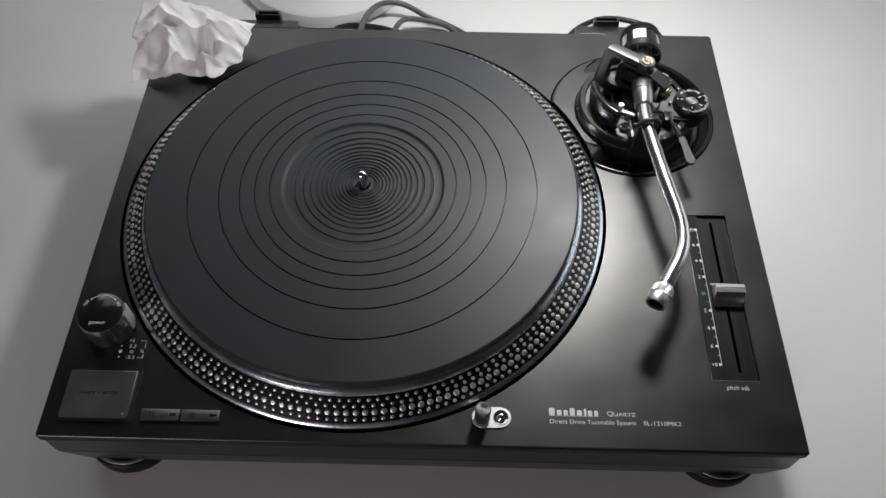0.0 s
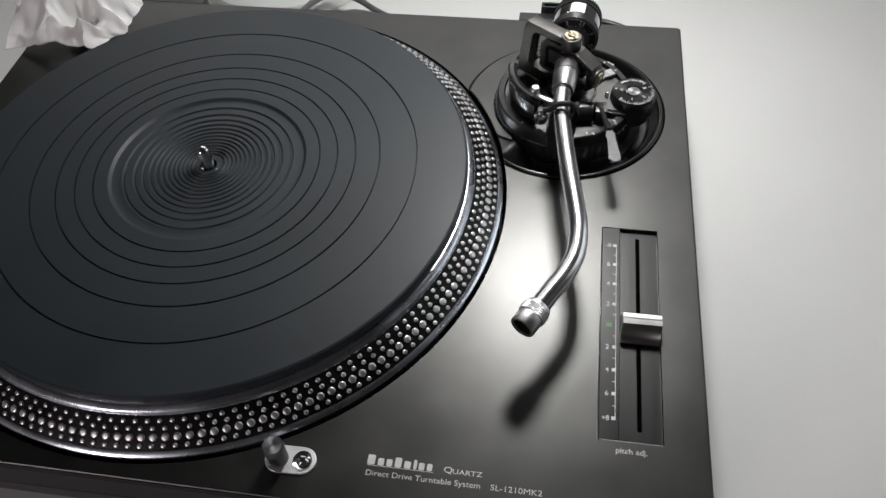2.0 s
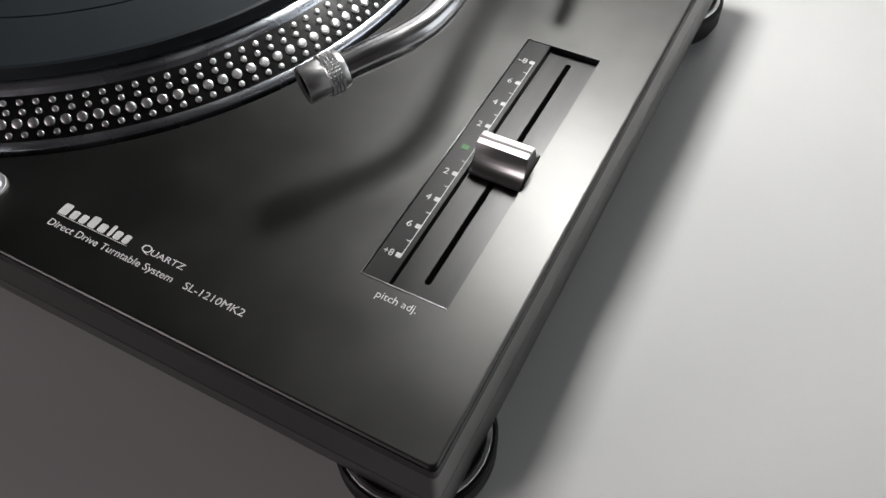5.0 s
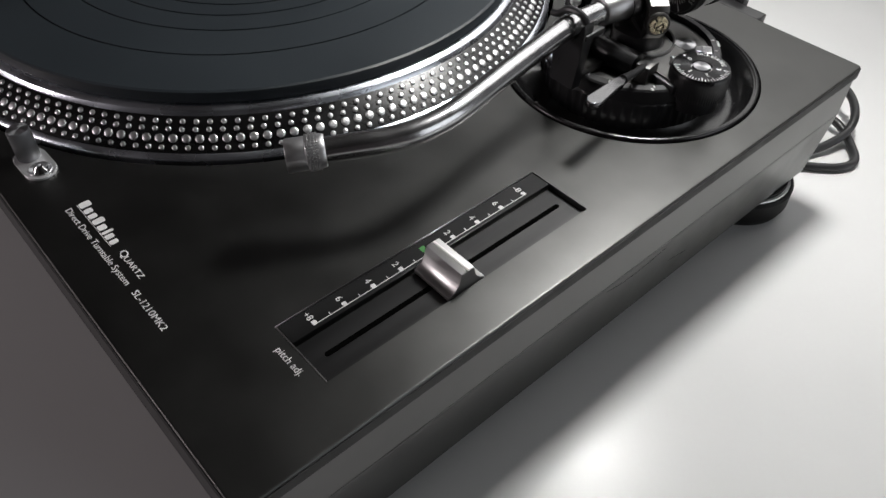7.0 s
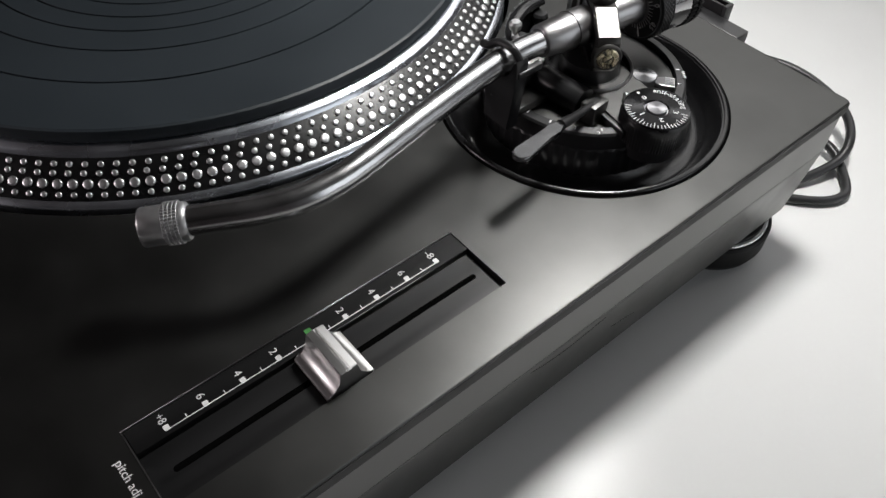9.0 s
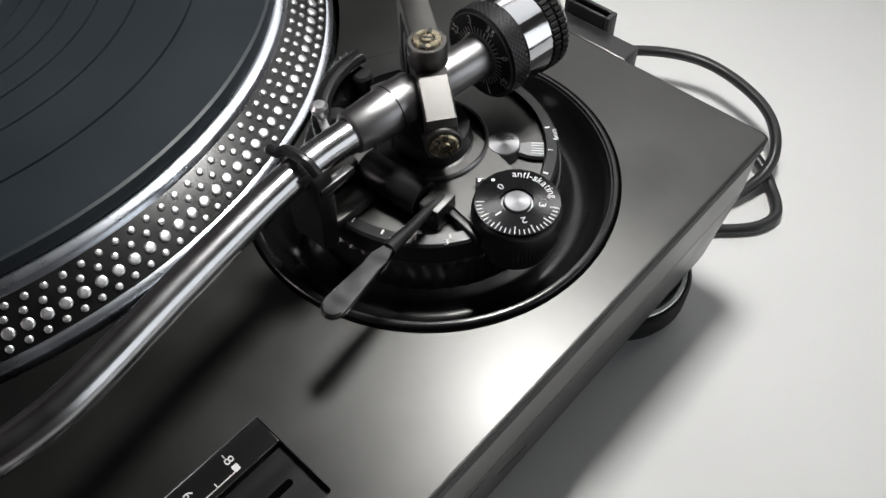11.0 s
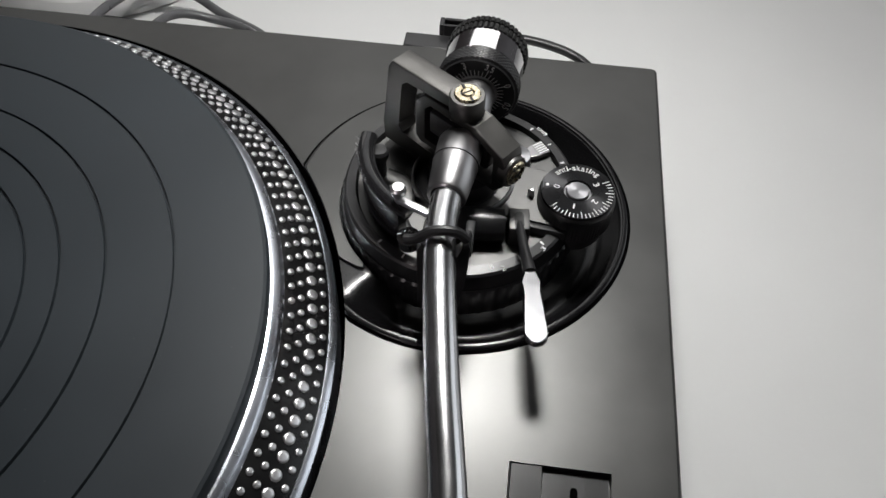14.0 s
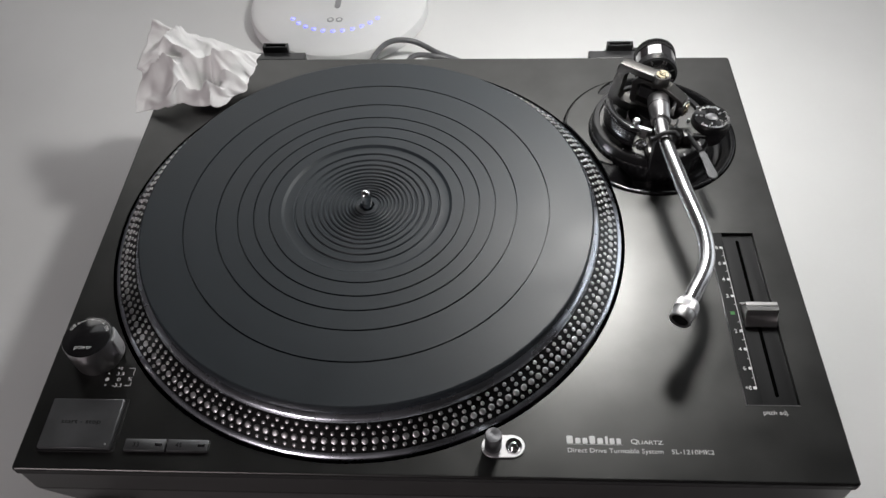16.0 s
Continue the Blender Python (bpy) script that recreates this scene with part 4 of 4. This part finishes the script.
def arm_rest():
    x, y = 0.1528, 0.2150
    d = Vector((0.05, -1, 0)).normalized()
    rest = part("arm_rest", prism([(-0.0075, 0.1000), (-0.0075, 0.1268), (-0.0062, 0.1300), (-0.0052, 0.1290), (-0.0056, 0.1262)] + [(0.0056 * math.cos(radians(a)), 0.1285 + 0.0056 * math.sin(radians(a))) for a in range(200, 345, 12)] + [(0.0060, 0.1310), (0.0078, 0.1325), (0.0084, 0.1300), (0.0078, 0.1180), (0.0060, 0.1000)],
                                     -0.0028, 0.0028, 0.0003, m=Matrix.Translation((x, y, 0)) @ Matrix(((1, 0, 0, 0), (0, 0, 1, 0), (0, 1, 0, 0), (0, 0, 0, 1)))), BLACK_SATIN, deck, "black plastic arm rest with a clip")
    part("clip", tube(spline([(x + 0.0070, y - 0.0005, 0.1318), (x + 0.0035, y - 0.001, 0.1352), (x - 0.0030, y - 0.0015, 0.1350), (x - 0.0075, y - 0.002, 0.1315), (x - 0.0110, y - 0.002, 0.1305)], 6), [0.0016] * 25, 10), BLACK_SATIN, rest, "black hooked clip over the tube")
    part("clip_tab", box(x + 0.0060, x + 0.0088, y - 0.0018, y + 0.0105, 0.1245, 0.1275, 0.0006), BLACK_SATIN, rest)
    part("rest_bracket", box(x - 0.0075, x + 0.0045, y - 0.002, y + 0.0260, 0.1010, 0.1055, 0.0012), GUNMETAL, rest, "dark metal bracket")
    part("rest_plate", box(x - 0.0085, x - 0.0040, y + 0.0040, y + 0.0220, 0.1056, 0.1125, 0.0012), GUNMETAL, rest)


DIAL_FACE = surface("dial_face", (0.024, 0.024, 0.025), 0.28, 1.0, 0.12, 90, 0.05, 0.2, 1800)
DIAL_FACE.node_tree.nodes["Principled BSDF"].inputs["Anisotropic"].default_value = 0.85
TURNED = surface("turned_silver", (0.24, 0.24, 0.25), 0.55, 1.0, 0.08, 200, 0.05)
TURNED.node_tree.nodes["Principled BSDF"].inputs["Anisotropic"].default_value = 0.75
for turned_metal in (DIAL_FACE, TURNED):
    around = turned_metal.node_tree.nodes.new("ShaderNodeTangent")
    around.direction_type, around.axis = "RADIAL", "Z"
    turned_metal.node_tree.links.new(around.outputs[0], turned_metal.node_tree.nodes["Principled BSDF"].inputs["Tangent"])

chassis()
hinges()
body = platter()
record_mat()
front_controls()
pitch_control()
lettering_on_deck()
SHIFT = ARM_PLACE
tonearm_base()
tonearm()
gimbal()
arm_lift()
arm_rest()
SHIFT = Vector((0, 0, 0))


# ---- things behind the turntable ----
def desk_lamp():
    cx, cy = -0.119, 0.543
    z = TABLE
    lamp = thing("desk_lamp", (cx, cy, z), "white desk lamp with a round base and blue indicator lights", "lamp")
    base = part("base", lathe([(0, z), (0.089, z), (0.0925, z + 0.002), (0.0930, z + 0.010), (0.0915, z + 0.0145), (0.0875, z + 0.0168), (0, z + 0.0172)], (cx, cy, 0), 96), LAMP_WHITE, lamp, "round white plastic base")
    for k in range(11):
        a = radians(-90 + (k - 5) * 10.4)
        part("indicator_led", lathe([(0, z + 0.0168), (0.0022, z + 0.0168), (0.0018, z + 0.0176), (0, z + 0.0178)], (cx + 0.0550 * math.cos(a), cy + 0.0550 * math.sin(a), 0), 14), LED_BLUE, base, "small glowing blue indicator light")
    for dx in (-0.0045, 0.0045):
        part("touch_mark", lathe([(0.0020, z + 0.0168), (0.0036, z + 0.0168), (0.0036, z + 0.01745), (0.0020, z + 0.01745)], (cx + dx, cy - 0.0360, 0), 20), MARK_GREY, base, "grey printed ring mark")
    part("touch_slot", prism(arc(cx, cy - 0.0130, 0.0030, 180, 360, 8) + arc(cx, cy + 0.0030, 0.0030, 0, 180, 8), z + 0.0165, z + 0.0176), MARK_GREY, base, "grey oblong touch mark")
    hub = Vector((cx, cy + 0.030, z + 0.016))
    stem = part("stem", tube(spline([tuple(hub), (cx + 0.005, cy + 0.032, 0.20), (cx + 0.03, cy + 0.01, 0.40), (cx + 0.11, cy - 0.08, 0.475)], 8), 0.011, 20), LAMP_WHITE, lamp, "white lamp stem")
    tip = LAMP + Vector((0, 0, 0.012))
    part("arm", tube(spline([(cx + 0.11, cy - 0.08, 0.475), (cx + 0.20, cy - 0.17, 0.455), tuple(tip + Vector((-0.02, 0.03, 0.012)))], 8), 0.009, 20), LAMP_WHITE, lamp, "white lamp arm")
    m = Matrix.Translation(tip)
    head = part("lamp_head", box(-0.055, 0.055, -0.042, 0.042, -0.004, 0.014, 0.005, m=m), LAMP_WHITE, lamp, "white lamp head")
    part("diffuser", box(-0.040, 0.040, -0.030, 0.030, -0.0065, -0.0045, 0.0005, m=m), LED_WHITE, head, "glowing white diffuser")


def cable(name, pts, r, mat, label):
    solid(name, tube(spline(pts, 10), r, 12), mat, label, "cable", smooth=60)


def cables():
    z = TABLE
    lab = "black audio cable looped on the table behind the turntable"
    cable("audio_cable", [(0.105, 0.340, 0.040), (0.110, 0.385, 0.032), (0.128, 0.428, 0.028), (0.160, 0.450, 0.026), (0.196, 0.445, 0.024), (0.215, 0.428, 0.020), (0.217, 0.408, 0.012), (0.202, 0.376, z + 0.0026), (0.160, 0.345, z + 0.0026), (0.120, 0.330, z + 0.0026)], 0.0026, CABLE_BLACK, lab)
    cable("audio_cable", [(0.125, 0.338, 0.038), (0.140, 0.378, 0.030), (0.166, 0.405, 0.018), (0.203, 0.424, z + 0.0080), (0.225, 0.414, z + 0.0032), (0.233, 0.398, z + 0.0028), (0.218, 0.378, z + 0.0026), (0.175, 0.350, z + 0.0026), (0.13, 0.320, z + 0.0026)], 0.0026, CABLE_BLACK, lab)
    lab = "grey power cable looped on the table behind the turntable"
    cable("power_cable", [(-0.080, 0.335, 0.040), (-0.076, 0.400, 0.034), (-0.070, 0.440, 0.031), (-0.057, 0.463, 0.028), (-0.036, 0.470, 0.022), (-0.012, 0.462, 0.014), (0.012, 0.455, z + 0.0028), (0.032, 0.436, z + 0.0028), (0.044, 0.395, z + 0.0028), (0.044, 0.330, z + 0.0028)], 0.0027, CABLE_GREY, lab)
    cable("power_cable", [(-0.050, 0.335, 0.034), (-0.045, 0.405, 0.028), (-0.036, 0.441, 0.026), (-0.014, 0.452, 0.018), (0.010, 0.448, z + 0.0080), (0.024, 0.428, z + 0.0028), (0.032, 0.380, z + 0.0028), (0.032, 0.330, z + 0.0028)], 0.0026, CABLE_GREY, lab)
    cable("power_cable", [(-0.180, 0.480, z + 0.0028), (-0.150, 0.462, z + 0.0028), (-0.115, 0.455, z + 0.0028), (-0.060, 0.452, z + 0.0028), (-0.02, 0.430, z + 0.0028), (0.0, 0.380, z + 0.0028), (0.0, 0.330, z + 0.0028)], 0.0028, CABLE_BLACK, "black lamp cable lying flat on the table")


def tissue():
    """A crumpled sheet: a bunched outline, pleats that run out from a hollow, and small sharp creases."""
    n = 84
    corner = [Vector(c) for c in ((-0.2360, 0.2845, 0.0935), (-0.1630, 0.2965, 0.0935), (-0.1450, 0.3400, 0.1050), (-0.2330, 0.3530, 0.1300))]
    bm = bmesh.new()
    grid = []
    for j in range(n + 1):
        row = []
        for i in range(n + 1):
            u, v = i / n, j / n
            p = corner[0] * (1 - u) * (1 - v) + corner[1] * u * (1 - v) + corner[2] * u * v + corner[3] * (1 - u) * v
            w = Vector((u * 2.2 + 3.1, v * 2.2 + 1.7, 0.4))
            du, dv = u - 0.60, v - 0.36
            r, ang = math.hypot(du, dv), math.atan2(dv, du)
            wander = noise.noise(w * 1.3) * 1.7
            pleat = 1 - abs(math.sin(3.0 * ang + wander))
            d, _ = noise.voronoi(w * 1.6 + noise.noise_vector(w) * 0.4, distance_metric="DISTANCE", exponent=2.0)
            crease = 1 - min(1.0, (d[1] - d[0]) * 2.2)
            edge = min(u, v, 1 - u, 1 - v)
            h = 0.016 * math.exp(-r * r / 0.10) + 0.012 * pleat ** 2.0 * min(1.0, r * 3) + 0.0032 * crease
            h -= 0.030 * math.exp(-(r / 0.17) ** 4)
            h += 0.007 * noise.noise(w * 1.1 + Vector((0, 0, 5)))
            h *= min(1.0, 0.25 + edge * 5)
            p += Vector((0.007 * noise.noise(w * 1.6 + Vector((7, 0, 0))) + 0.002 * noise.noise(w * 5), 0.007 * noise.noise(w * 1.6 + Vector((0, 9, 0))) + 0.002 * noise.noise(w * 5 + Vector((3, 3, 0))), h))
            p.z = max(DECK + 0.0010, p.z)
            row.append(bm.verts.new(p))
        grid.append(row)
    for j in range(n):
        for i in range(n):
            bm.faces.new((grid[j][i], grid[j][i + 1], grid[j + 1][i + 1], grid[j + 1][i]))
    ob = solid("tissue", bm, TISSUE_PAPER, "crumpled white paper tissue on the turntable's corner", "tissue", smooth=45)
    mod = ob.modifiers.new("thick", "SOLIDIFY")
    mod.thickness, mod.offset = 0.0004, 0


desk_lamp()
cables()
tissue()


# ---- strobe dots ----
def strobe_dots(owner):
    (r1, z1), (r0, z0) = BAND
    tilt = math.degrees(math.atan2(r0 - r1, z1 - z0))
    at = ORIGIN[owner.name]
    shapes = {}
    for name, r in (("large", 0.00188), ("small", 0.00116)):
        bm = lathe([(r + 0.00003, -0.0002), (r, 0.00044), (r - 0.00014, 0.00060), (0.5 * r, 0.00068), (0, 0.00071)], None, 12, m=Matrix.Identity(4))
        bmesh.ops.recalc_face_normals(bm, faces=bm.faces[:])
        if bm.faces[0].normal.dot(bm.faces[0].calc_center_median()) < 0:
            bmesh.ops.reverse_faces(bm, faces=bm.faces[:])
        mesh = bpy.data.meshes.new("strobe_dot")
        bm.to_mesh(mesh)
        bm.free()
        finish(mesh, DOT_METAL, 50)
        shapes[name] = mesh
    rest = bmesh.new()
    count = 0
    for f, size, n, lag in ((0.860, "small", 170, 0.05), (0.640, "small", 174, 0.56), (0.383, "large", 180, 0.24), (0.125, "small", 186, 0.72)):
        r, z = r0 + (r1 - r0) * f, z0 + (z1 - z0) * f
        for k in range(n):
            a = (k + lag) * 360 / n % 360
            m = pose(PX, PY, 0, 0, 0, a) @ pose(r, 0, z, 0, 90 - tilt, 0)
            if (a < 30 or a > 247) and count < 300:
                ob = new("strobe_dot", shapes[size])
                ob.parent = owner
                ob.matrix_local = Matrix.Translation(-at) @ m
                count += 1
            else:
                k0 = len(rest.verts)
                rest.from_mesh(shapes[size])
                rest.verts.ensure_lookup_table()
                bmesh.ops.transform(rest, matrix=m, verts=rest.verts[k0:])
    tagged(part("strobe_dots", rest, DOT_METAL, owner, "small raised silver strobe dots", 50), kind="stuff")


strobe_dots(body)
